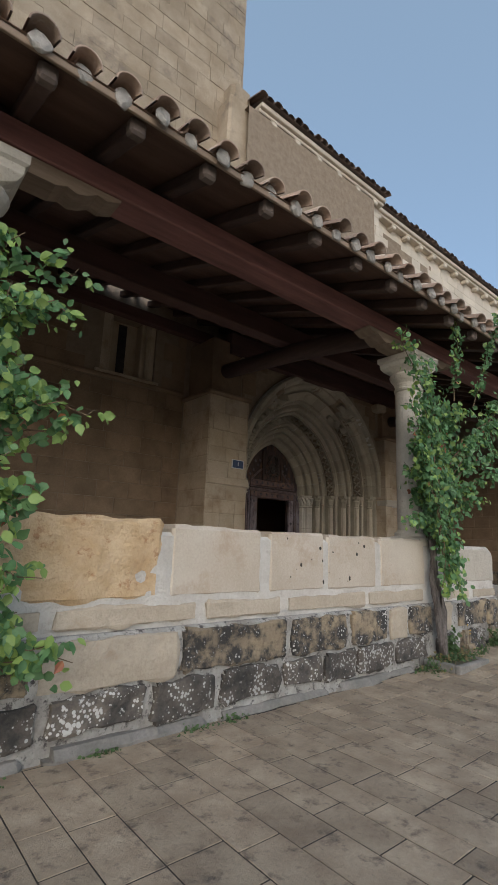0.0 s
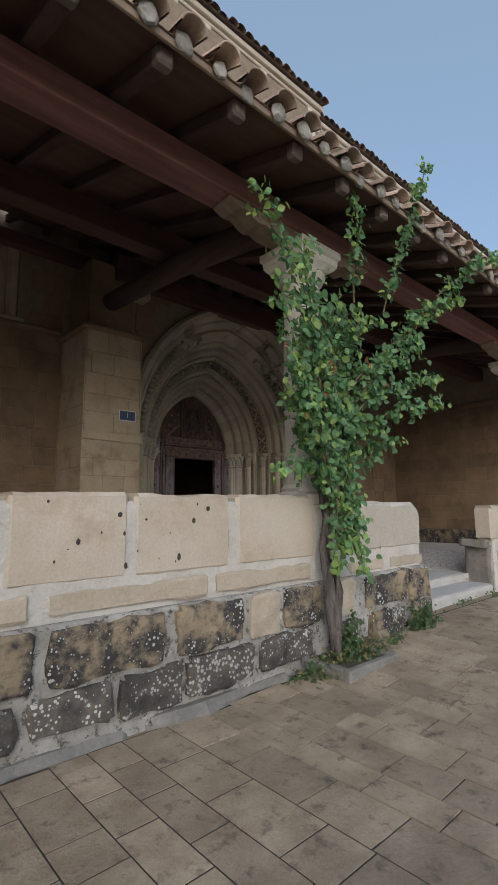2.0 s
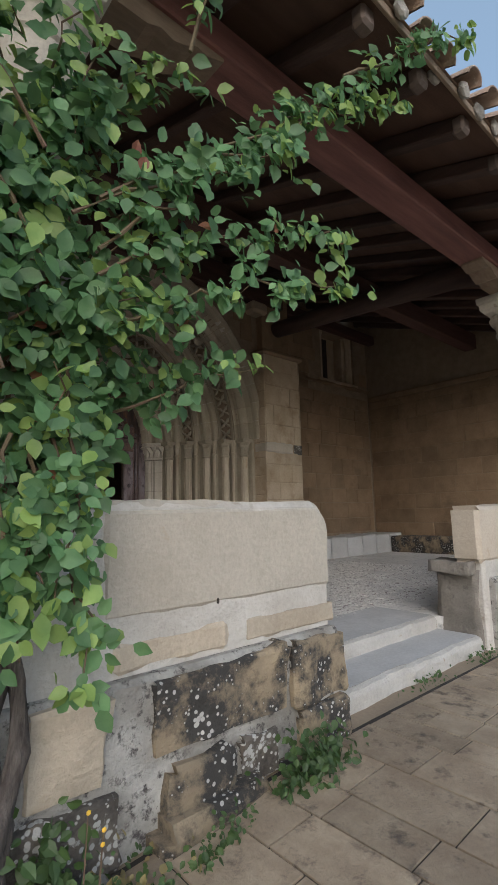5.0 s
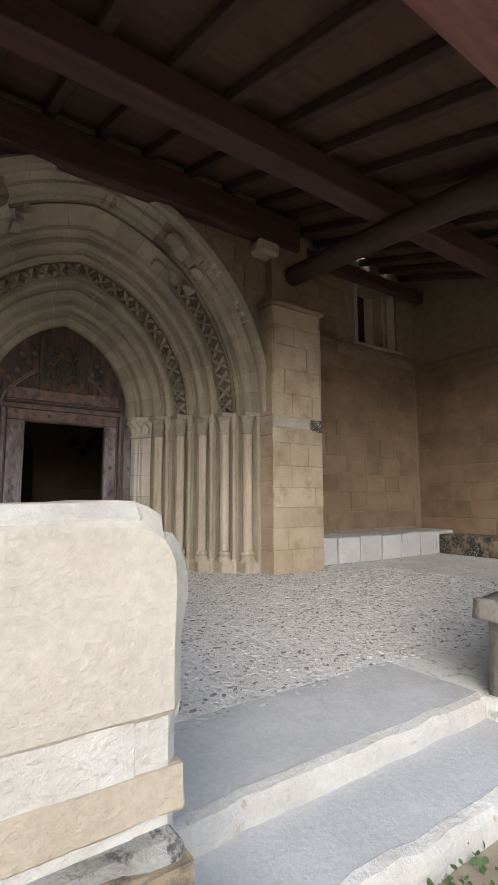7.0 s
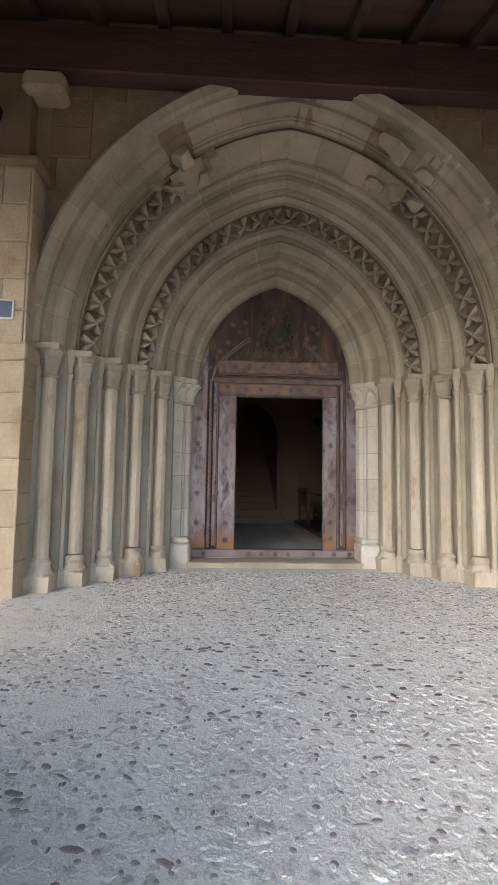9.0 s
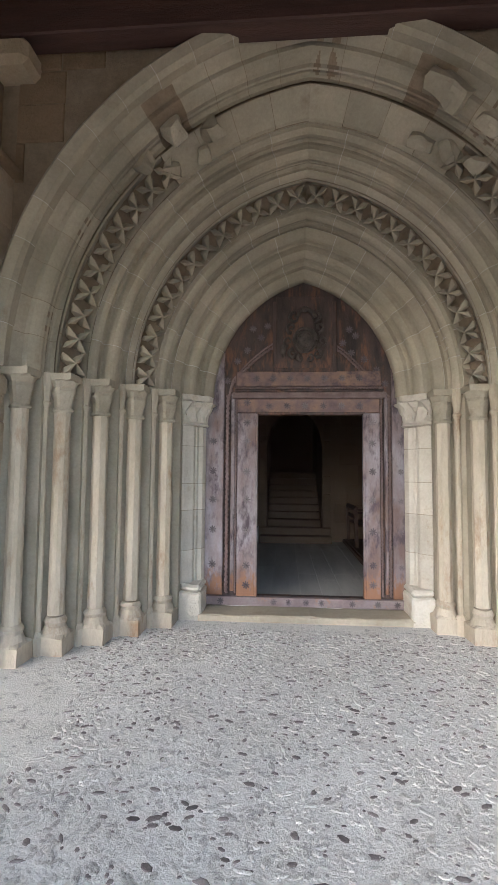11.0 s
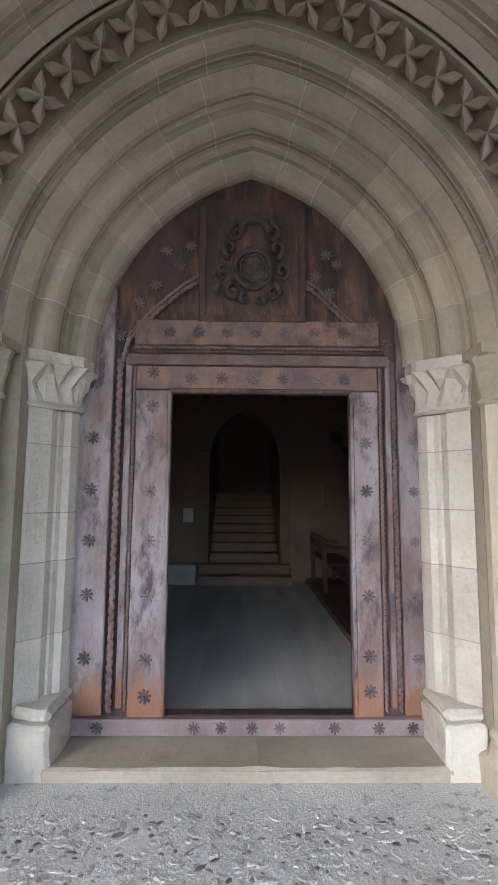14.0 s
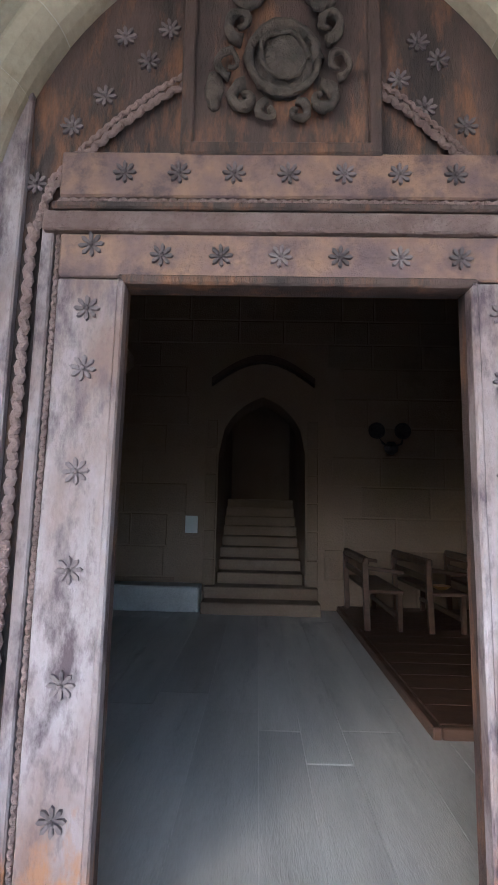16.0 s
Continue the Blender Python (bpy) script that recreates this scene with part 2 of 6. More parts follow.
M_INFLOOR = mat("worn_grey_floor_boards", (0.50, 0.48, 0.45), (0.64, 0.61, 0.57), 1.6, rough=0.42, c3=(0.32, 0.30, 0.28), spot=0.58, spot_scale=2.4, sharp=0.25, vary=0.10, bump=0.3, stretch=(3.0, 0.45, 1.0))
M_PEW = mat("pew_wood", (0.075, 0.042, 0.028), (0.12, 0.065, 0.042), 3.0, rough=0.5, vary=0.15, stretch=(1, 4, 4))
M_FLOWER = mat("yellow_petal", (0.75, 0.45, 0.04), (0.8, 0.5, 0.06), 9.0, vary=0.1, bump=0)


def leaf_mat(name, c1, c2, vary=0.3):
    m = mat(name, c1, c2, 14.0, rough=0.5, bump=0.15, vary=vary, island=True, fine_mix=0.15)
    b = m.node_tree.nodes["Principled BSDF"]
    t = m.node_tree
    tr = t.nodes.new("ShaderNodeBsdfTranslucent")
    tr.inputs[0].default_value = (*[min(1.0, 1.4 * c) for c in c2], 1)
    ms = t.nodes.new("ShaderNodeMixShader")
    ms.inputs[0].default_value = 0.3
    t.links.new(b.outputs[0], ms.inputs[1])
    t.links.new(tr.outputs[0], ms.inputs[2])
    t.links.new(ms.outputs[0], t.nodes["Material Output"].inputs[0])
    return m


M_LEAF = leaf_mat("rose_leaf", (0.08, 0.17, 0.066), (0.145, 0.26, 0.105), 0.4)
M_LEAFY = leaf_mat("young_rose_leaf", (0.19, 0.30, 0.075), (0.28, 0.38, 0.10))
M_LEAFR = leaf_mat("withered_leaf", (0.33, 0.15, 0.06), (0.28, 0.10, 0.07))
M_GRASS = leaf_mat("weed_green", (0.045, 0.085, 0.025), (0.08, 0.13, 0.04))
M_STRAW = leaf_mat("dry_stalk", (0.26, 0.20, 0.09), (0.20, 0.17, 0.07))


# ---- building helpers ----
def part(name, bm, material, parent=None, label="", smooth=False):
    me = bpy.data.meshes.new(name)
    bmesh.ops.recalc_face_normals(bm, faces=bm.faces)
    if smooth:
        for face in bm.faces:
            face.smooth = True
    bm.to_mesh(me)
    bm.free()
    me.materials.append(material)
    ob = new(name, me)
    if parent:
        ob.parent = parent
    if label:
        ob["label"] = label
    return ob


def piece(name, me, parent, m):
    ob = new(name, me)
    ob.parent = parent
    ob.matrix_basis = m
    return ob


def thing(name, label, category, group="", kind=""):
    return tagged(new(name), label, category, group, kind)


def add_box(bm, a, b, bevel=0.0):
    r = bmesh.ops.create_cube(bm, size=1)
    vs = r["verts"]
    for v in vs:
        v.co = Vector([a[i] if v.co[i] < 0 else b[i] for i in range(3)])
    if bevel:
        es = list({e for v in vs for e in v.link_edges})
        bmesh.ops.bevel(bm, geom=es, offset=bevel, segments=1, affect="EDGES")


def box(name, a, b, material, parent=None, bevel=0.0, label=""):
    bm = bmesh.new()
    add_box(bm, a, b, bevel)
    return part(name, bm, material, parent, label)


def struct(name, a, b, material, bevel=0.0):
    return tagged(box(name, a, b, material, None, bevel), kind="structure")


def lathe_into(bm, prof, centre, segs=16, wave=0.0, lobes=8, square=()):
    """prof: (radius, z) pairs; square: indices of rings drawn as squares."""
    rings = []
    for i, (r, z) in enumerate(prof):
        ring = []
        for k in range(segs):
            a = 2 * math.pi * (k + 0.5) / segs
            rr = r
            if i in square:
                rr = r / max(abs(math.cos(a)), abs(math.sin(a)))
            elif wave:
                rr = r * (1 + wave * math.cos(lobes * a) * (1 if i % 2 else 0.4))
            ring.append(bm.verts.new((centre[0] + rr * math.cos(a), centre[1] + rr * math.sin(a), z)))
        rings.append(ring)
    for p, q in zip(rings, rings[1:]):
        for k in range(segs):
            bm.faces.new((p[k], p[(k + 1) % segs], q[(k + 1) % segs], q[k]))
    bm.faces.new(rings[0][::-1])
    bm.faces.new(rings[-1])


def lathe(name, prof, centre, material, parent=None, segs=16, label="", **kw):
    bm = bmesh.new()
    lathe_into(bm, prof, centre, segs, **kw)
    return part(name, bm, material, parent, label, smooth=False)


def stone(name, x0, x1, z0, z1, yf, depth, material, parent, rough=0.006, r=0.03, seed=0, label="", corner=0.02, bend=0.0, rag=1.0):
    """A hewn stone with rounded arrises, its face towards -y."""
    step_x, step_z = (0.05, 0.045) if bend or rag > 1 else (0.10, 0.09)
    n, m = max(4, int((x1 - x0) / step_x)), max(4, int((z1 - z0) / step_z))
    bm = bmesh.new()
    grid = []
    for j in range(m + 1):
        row = []
        for i in range(n + 1):
            u, v = i / n, j / m
            if i == 1: u = r / (x1 - x0)
            if i == n - 1: u = 1 - r / (x1 - x0)
            if j == 1: v = r / (z1 - z0)
            if j == m - 1: v = 1 - r / (z1 - z0)
            x, z = x0 + u * (x1 - x0), z0 + v * (z1 - z0)
            edge = i in (0, n) or j in (0, m)
            cr = (i in (0, n)) and (j in (0, m))
            w = noise.noise(Vector((x * 2.3 + seed, seed * 0.7, z * 2.3)))
            w2 = noise.noise(Vector((x * 7 + seed, 3.1, z * 7)))
            y = yf + rough * (w * 1.5 + w2) + (r * 0.8 if edge else 0)
            if edge:
                x += (rag * (0.016 * w2 + 0.016 * w) + (corner if cr else 0.006)) * (1 if i == 0 else -1 if i == n else 0)
                z += (rag * (0.014 * w2 + 0.014 * w) + (corner if cr else 0.006)) * (1 if j == 0 else -1 if j == m else 0)
            # a worn upper corner
            du, dv = (x - x1 + bend) / max(bend, 1e-6), (z - z1 + bend) / max(bend, 1e-6)
            if bend and du > 0 and dv > 0:
                k = max(du, dv) / math.hypot(du, dv)
                x, z = x1 - bend + bend * du * k, z1 - bend + bend * dv * k
            row.append(bm.verts.new((x, y, z)))
        grid.append(row)
    for j in range(m):
        for i in range(n):
            bm.faces.new((grid[j][i], grid[j][i + 1], grid[j + 1][i + 1], grid[j + 1][i]))
    loop = grid[0] + [grid[j][n] for j in range(1, m + 1)] + grid[m][n - 1::-1] + [grid[j][0] for j in range(m - 1, 0, -1)]
    back = [bm.verts.new((v.co.x, yf + depth, v.co.z)) for v in loop]
    for k in range(len(loop)):
        q = (k + 1) % len(loop)
        bm.faces.new((loop[q], loop[k], back[k], back[q]))
    bm.faces.new(back)
    return part(name, bm, material, parent, label)


def block_meshes(name, material, count=5, inset=0.05):
    """Unit ashlar blocks: x and z from -0.5 to 0.5, y from 0 (back) to -1 (face)."""
    out = []
    for s in range(count):
        r = random.Random(s * 13 + 1)
        bm = bmesh.new()
        rings = []
        for y, ins in ((0, 0), (-0.72, 0), (-1, inset)):
            ring = []
            for sx, sz in ((-1, -1), (1, -1), (1, 1), (-1, 1)):
                ring.append(bm.verts.new((sx * (0.5 - ins * 0.5 * r.uniform(0.5, 1.3)), y * r.uniform(0.93, 1.05), sz * (0.5 - ins * r.uniform(0.5, 1.3)))))
            rings.append(ring)
        for p, q in zip(rings, rings[1:]):
            for k in range(4):
                bm.faces.new((p[k], p[(k + 1) % 4], q[(k + 1) % 4], q[k]))
        bm.faces.new(rings[-1])
        bmesh.ops.recalc_face_normals(bm, faces=bm.faces)
        me = bpy.data.meshes.new(name)
        bm.to_mesh(me)
        bm.free()
        me.materials.append(material)
        out.append(me)
    return out


def ashlar(parent, meshes, u0, u1, z0, z1, face, turn=0.0, course=0.31, width=0.52, proud=0.012, keep=None, gap=0.008, seed=1, name="stone"):
    """Courses of blocks on a wall; turn 0: the wall's face is y=face towards -y, u is x; turn 90: face x=face towards +x, u is y; turn -90: towards -x."""
    r = random.Random(seed)
    z, k = z0, 0
    while z < z1 - 0.08:
        h = min(course * r.uniform(0.85, 1.12), z1 - z)
        if z1 - z - h < 0.12:
            h = z1 - z
        u = u0 - (width * 0.45 if k % 2 else 0)
        while u < u1 - 0.02:
            w = width * r.uniform(0.6, 1.4)
            a, b = max(u, u0), min(u + w, u1)
            if u1 - b < 0.15:
                b = u1
            u = b if b == u1 else u + w
            if b - a < 0.05:
                continue
            if keep and not keep(a, b, z, z + h):
                continue
            c, cz, sx, sz = (a + b) / 2, z + h / 2, b - a - gap, h - gap
            me = meshes[r.randrange(len(meshes))]
            p = proud * r.uniform(0.6, 1.5)
            if turn == 0:
                m = Matrix.Translation((c, face + 0.01, cz)) @ Matrix.Diagonal((sx, p + 0.01, sz, 1))
            else:
                s = 1 if turn > 0 else -1
                m = Matrix.Translation((face - 0.01 * s, c, cz)) @ Matrix.Rotation(radians(turn), 4, "Z") @ Matrix.Diagonal((sx, p + 0.01, sz, 1))
            piece(name, me, parent, m)
        z += h
        k += 1


def stuff_blocks(bm, u0, u1, z0, z1, face, course, width, proud, seed, keep=None):
    """The same as joined geometry for far walls."""
    r = random.Random(seed)
    z, k = z0, 0
    while z < z1 - 0.05:
        h = min(course * r.uniform(0.85, 1.15), z1 - z)
        u = u0 - (width * 0.45 if k % 2 else 0)
        while u < u1 - 0.02:
            w = width * r.uniform(0.6, 1.4)
            a, b = max(u, u0), min(u + w, u1)
            u += w
            if b - a < 0.06 or (keep and not keep(a, b, z, z + h)):
                continue
            p, g = proud * r.uniform(0.3, 1.3), 0.006
            f4 = [bm.verts.new((x, face - p, q)) for x, q in ((a + g, z + g), (b - g, z + g), (b - g, z + h - g), (a + g, z + h - g))]
            b4 = [bm.verts.new((x, face + 0.02, q)) for x, q in ((a, z), (b, z), (b, z + h), (a, z + h))]
            bm.faces.new(f4)
            for i in range(4):
                bm.faces.new((b4[i], b4[(i + 1) % 4], f4[(i + 1) % 4], f4[i]))
        z += h
        k += 1


def tube(bm, pts, r0, r1, segs=6):
    rings = []
    for i, p in enumerate(pts):
        p = Vector(p)
        d = (Vector(pts[min(i + 1, len(pts) - 1)]) - Vector(pts[max(i - 1, 0)])).normalized()
        s = d.orthogonal().normalized()
        t = d.cross(s)
        r = r0 + (r1 - r0) * i / (len(pts) - 1)
        rings.append([bm.verts.new(p + r * (math.cos(a) * s + math.sin(a) * t)) for a in [2 * math.pi * k / segs for k in range(segs)]])
    for p, q in zip(rings, rings[1:]):
        best = min(range(segs), key=lambda o: (q[o].co - p[0].co).length)
        for k in range(segs):
            bm.faces.new((p[k], p[(k + 1) % segs], q[(k + 1 + best) % segs], q[(k + best) % segs]))
    bm.faces.new(rings[0][::-1])
    bm.faces.new(rings[-1])


def ground_z(x):
    s = min(1.0, max(0.0, (x - 4.8) / 3.4))
    return 0.16 * s * s * (3 - 2 * s)


# ---- ground ----
bm = bmesh.new()
xs = [-400, -60, -12, -4] + [x * 0.5 for x in range(-2, 26)] + [14, 20, 60, 400]
ys = [-400, -60, -8, 3.2, 3.9, 20, 60, 400]
gv = [[bm.verts.new((x, y, ground_z(x) - 0.012)) for y in ys] for x in xs]
for i in range(len(xs) - 1):
    for j in range(len(ys) - 1):
        bm.faces.new((gv[i][j], gv[i + 1][j], gv[i + 1][j + 1], gv[i][j + 1]))
ground = tagged(part("ground", bm, M_GROUND), kind="structure")
pavement = tagged(box("pavement", (-1.9, -2.0, -0.05), (4.6, 3.3, -0.002), M_PJOINT), kind="structure")
bm = bmesh.new()
gx = [4.6 + 0.4 * i for i in range(22)]
for x0, x1 in zip(gx, gx[1:]):
    q = [bm.verts.new((x, y, ground_z(x) - 0.006)) for x, y in ((x0, -2.0), (x1, -2.0), (x1, 3.32), (x0, 3.32))]
    bm.faces.new(q)
part("joint_bed", bm, M_PJOINT, pavement)

# ---- parapet in front of the porch ----
PY = 3.4
parapet = thing("parapet_wall", "low stone parapet with pale mortar joints and black lichen low down", "wall")
bm = bmesh.new()
add_box(bm, (-3.5, PY + 0.007, -0.1), (7.90, PY + 0.42, 1.40), 0.03)
add_box(bm, (7.80, PY + 0.010, -0.1), (7.98, PY + 0.40, 1.0), 0.03)
part("mortar_core", bm, M_MORTAR, parapet, "whitish lime mortar between the stones")
bm = bmesh.new()
add_box(bm, (-3.5, PY - 0.055, -0.1), (7.97, PY + 0.38, 0.705), 0.02)
part("lower_core", bm, M_DAMP, parapet, "lichen-spotted mortar low down")
tops = [(-3.4, -1.9, 0), (-1.85, -0.5, 0), (-0.44, 0.92, 0), (1.0, 2.44, 2), (2.56, 3.46, 0), (3.58, 4.29, 1), (4.36, 5.14, 1), (5.24, 6.12, 0), (6.56, 8.02, 3)]
for k, (a, b, kind) in enumerate(tops):
    z1 = 1.49 if kind == 2 else 1.46 if k < 8 else 1.41
    stone("slab_stone", a - 0.018, b + (0.018 if k < 8 else 0), 0.905 if k < 8 else 0.885, z1, PY - 0.002, 0.43, M_ROUGH if kind == 2 else M_BLOCK if kind == 3 else M_SLAB, parapet,
          0.02 if kind == 2 else 0.006, 0.03 if k < 8 else 0.06, k * 3.7, "rough-cut golden stone" if kind == 2 else "", 0.03, 0.0 if k < 8 else 0.17, 1.5)
for k, (a, b) in enumerate([(-3.4, -1.2), (-1.1, 0.3), (0.38, 1.62), (1.7, 2.80), (2.9, 3.70), (3.80, 4.93), (5.0, 6.05), (6.64, 7.2), (7.32, 8.0)]):
    stone("ledge_stone", a, b, 0.735 if k < 7 else 0.72, 0.875 if k < 7 else 0.84, PY - (0.022 if k < 7 else 0.002), 0.3, M_LEDGE, parapet, 0.014, 0.016, k * 5.1, "", 0.03, 0.0, 1.9)
for k, (a, b) in enumerate([(-3.3, -2.0), (-1.9, -0.6), (-0.5, 0.5), (0.6, 1.55), (1.63, 2.58), (2.68, 3.70), (3.82, 4.52), (4.66, 5.20), (5.31, 5.58), (5.68, 6.12), (6.30, 6.55), (6.78, 7.50), (7.58, 7.97)]):
    stone("middle_stone", a - 0.02, b + 0.02, 0.365 + 0.02 * (k % 2), 0.69, PY - 0.088, 0.25, M_LEDGE if k in (4, 8, 10) else M_WEATHER, parapet, 0.018, 0.018, k * 2.9, "", 0.04, 0.0, 2.0)
for k, (a, b) in enumerate([(-3.3, -2.3), (-2.2, -1.0), (-0.9, 0.1), (0.2, 1.0), (1.08, 1.62), (1.72, 2.35), (2.45, 2.95), (3.05, 3.62), (3.72, 4.16), (4.26, 4.66), (4.74, 5.29), (5.40, 5.98), (6.25, 6.62), (6.86, 7.12), (7.22, 7.44), (7.6, 7.95)]):
    stone("lichen_stone", a - 0.02, b + 0.02, 0.085 + 0.02 * (k % 3), 0.35, PY - 0.098, 0.25, M_LICHEN if k not in (13, 15) else M_WEATHER, parapet, 0.022, 0.022, k * 4.3, "black lichen-covered stone", 0.05, 0.0, 2.2)
for k, (a, b, h) in enumerate([(-3.3, -1.6, 0.06), (-1.5, 0.2, 0.07), (0.3, 1.6, 0.06), (1.7, 2.9, 0.07), (3.0, 4.3, 0.06), (4.4, 5.7, 0.07), (6.75, 7.35, 0.19), (7.40, 7.85, 0.17)]):
    stone("footing_stone", a, b, -0.06, h, PY - 0.125 - (0.05 if k > 5 else 0), 0.3, M_KERB if k < 6 else M_WEATHER, parapet, 0.035, 0.05, k * 1.3, "", 0.06)
# small chips in the slab faces
for k in range(26):
    x = rnd.choice((rnd.gauss(3.95, 0.16), rnd.gauss(4.25, 0.04), rnd.gauss(4.7, 0.25), 7.15))
    z = rnd.uniform(0.95, 1.4) if x < 6 else 0.94
    bm = bmesh.new()
    s = rnd.choice((0.006, 0.008, 0.012, 0.02))
    bmesh.ops.create_icosphere(bm, subdivisions=1, radius=s, matrix=Matrix.Translation((x, PY - 0.004, z)) @ Matrix.Diagonal((rnd.uniform(0.6, 1), 0.35, rnd.uniform(0.8, 1.5), 1)))
    part("pit", bm, M_PJOINT, parapet)
# short rough stub beyond the steps, and the far parapet
parapet_b = thing("parapet_wall", "stone parapet stretch beyond the porch steps", "wall")
bm = bmesh.new()
add_box(bm, (10.05, PY + 0.012, 0.0), (16.25, PY + 0.22, 1.33), 0.03)
part("mortar_core", bm, M_MORTAR, parapet_b)
bm = bmesh.new()
add_box(bm, (10.12, PY - 0.055, 0.0), (16.25, PY + 0.3, 0.74), 0.02)
part("lower_core", bm, M_DAMP, parapet_b)
for k, (a, b) in enumerate([(9.98, 11.2), (11.3, 12.6), (12.7, 14.0), (14.1, 15.2), (15.3, 16.2)]):
    stone("slab_stone", a, b, 0.86, 1.37, PY - 0.002, 0.24 if k == 0 else 0.45, M_SLAB, parapet_b, 0.008, 0.045, 50 + k * 3.1, "", 0.07)
for k, (a, b) in enumerate([(10.25, 11.0), (11.1, 12.0), (12.1, 13.2), (13.3, 14.4), (14.5, 16.1)]):
    stone("middle_stone", a, b, 0.46, 0.72, PY - 0.07, 0.25, M_WEATHER, parapet_b, 0.014, 0.04, 70 + k)
    stone("lichen_stone", a + 0.1, b - 0.05, 0.14, 0.38, PY - 0.085, 0.25, M_LICHEN, parapet_b, 0.016, 0.04, 80 + k)
stub = thing("stone_stub", "worn plastered stone stub with projecting seat slab beside the steps", "stone seat")
bm = bmesh.new()
add_box(bm, (10.0, PY + 0.06, 0.05), (10.34, PY + 0.44, 0.80))
bmesh.ops.subdivide_edges(bm, edges=bm.edges, cuts=5, use_grid_fill=True)
for v in bm.verts:
    w = noise.noise_vector(v.co * 3.0) * 0.05
    c = Vector((10.18, PY + 0.25, v.co.z))
    v.co = c + (v.co - c) * (1.12 - 0.22 * (v.co.z / 0.80)) + w
part("body", bm, M_STUB, stub, smooth=True)
bm = bmesh.new()
add_box(bm, (9.93, PY + 0.08, 0.77), (10.34, PY + 0.47, 0.88))
bmesh.ops.subdivide_edges(bm, edges=bm.edges, cuts=5, use_grid_fill=True)
for v in bm.verts:
    c = Vector((10.17, PY + 0.28, 0.82))
    q = v.co - c
    v.co = c + q * (1.0 - 0.12 * (abs(q.x) / 0.3) ** 2 * (abs(q.y) / 0.32) ** 2) + noise.noise_vector(v.co * 5.0) * 0.025
part("seat_slab", bm, M_STUB, stub, smooth=True)

# ---- porch floor and steps ----
bm = bmesh.new()
add_box(bm, (-3.6, 4.0, -0.1), (16.3, 9.7, FLOOR - 0.004))
for a, b in ((-3.6, 7.8), (9.99, 16.3)):
    add_box(bm, (a, PY + 0.40, -0.1), (b, 4.0, FLOOR - 0.004))
floor = tagged(part("floor", bm, M_COBBLE_BED), kind="structure")


def step(name, y0, y1, z0, z1, x0, x1, label):
    ob = thing(name, label, "step", "steps up to the porch")
    n = 26
    bm, br = bmesh.new(), bmesh.new()
    rows, fronts = [], []
    for i in range(n + 1):
        x = x0 + (x1 - x0) * i / n
        w = 0.03 * noise.noise(Vector((x * 3, y0, 0))) - 0.012
        c = 0.02 * noise.noise(Vector((x * 11, 5, y0)))
        fronts.append([br.verts.new(p) for p in ((x, y0 + w, z0), (x, y0 + w + c * 0.6, (z0 + z1) / 2), (x, y0 + w + c, z1 - 0.045), (x, y0 + w + 0.015 + c, z1 - 0.015 + c * 0.4), (x, y0 + w + 0.05 + c, z1 - 0.001))])
        rows.append([bm.verts.new(p) for p in ((x, y0 + w + 0.05 + c, z1), (x, y0 + w + 0.2, z1 + 0.004 * noise.noise(Vector((x * 3, 1, 1)))), (x, y1, z1))])
    for q4, bb, nn in ((fronts, br, 4), (rows, bm, 2)):
        for p, q in zip(q4, q4[1:]):
            for k in range(nn):
                bb.faces.new((p[k], q[k], q[k + 1], p[k + 1]))
    part("tread", bm, M_CEMENT, ob)
    part("riser", br, M_STEPEDGE, ob, "rough worn pale riser")
    return ob


step("stone_step", PY + 0.06, 4.05, 0.0, 0.275, 7.80, 9.98, "worn pale cement lower step")
step("stone_step", 3.86, 4.5, 0.12, FLOOR, 7.80, 9.99, "worn pale cement upper step with rough edge")

# ---- portal geometry ----
ARCH_A, SPRING, RISE = 0.975, 2.665, 1.297
ARCH_R = (ARCH_A ** 2 + RISE ** 2) / (2 * ARCH_A)
ARCH_C = ARCH_R - ARCH_A


def arch_point(d, phi, side):
    """A point of the pointed arch at outward distance d; phi is cut off at the apex."""
    phi = min(phi, math.acos(ARCH_C / (ARCH_R + d)))
    return CX + side * (-ARCH_C + (ARCH_R + d) * math.cos(phi)), SPRING + (ARCH_R + d) * math.sin(phi)


def arch_height(x, d):
    """Height of the arch line of distance d over x."""
    t = abs(x - CX) + ARCH_C
    return SPRING + math.sqrt(max(0.0, (ARCH_R + d) ** 2 - t * t)) if t < ARCH_R + d else SPRING


def base_y(d):
    return 9.57 - 1.13 * d


def roll(d0, d1, h, n=6):
    """A roll moulding (h > 0) or hollow (h < 0) along the splayed line."""
    out = []
    for i in range(n + 1):
        t = i / n
        d = d0 + (d1 - d0) * t
        b = h * math.sqrt(max(0.0, 1 - (2 * t - 1) ** 2))
        out.append((d - 0.7 * b, base_y(d) - 0.7 * b))
    return out


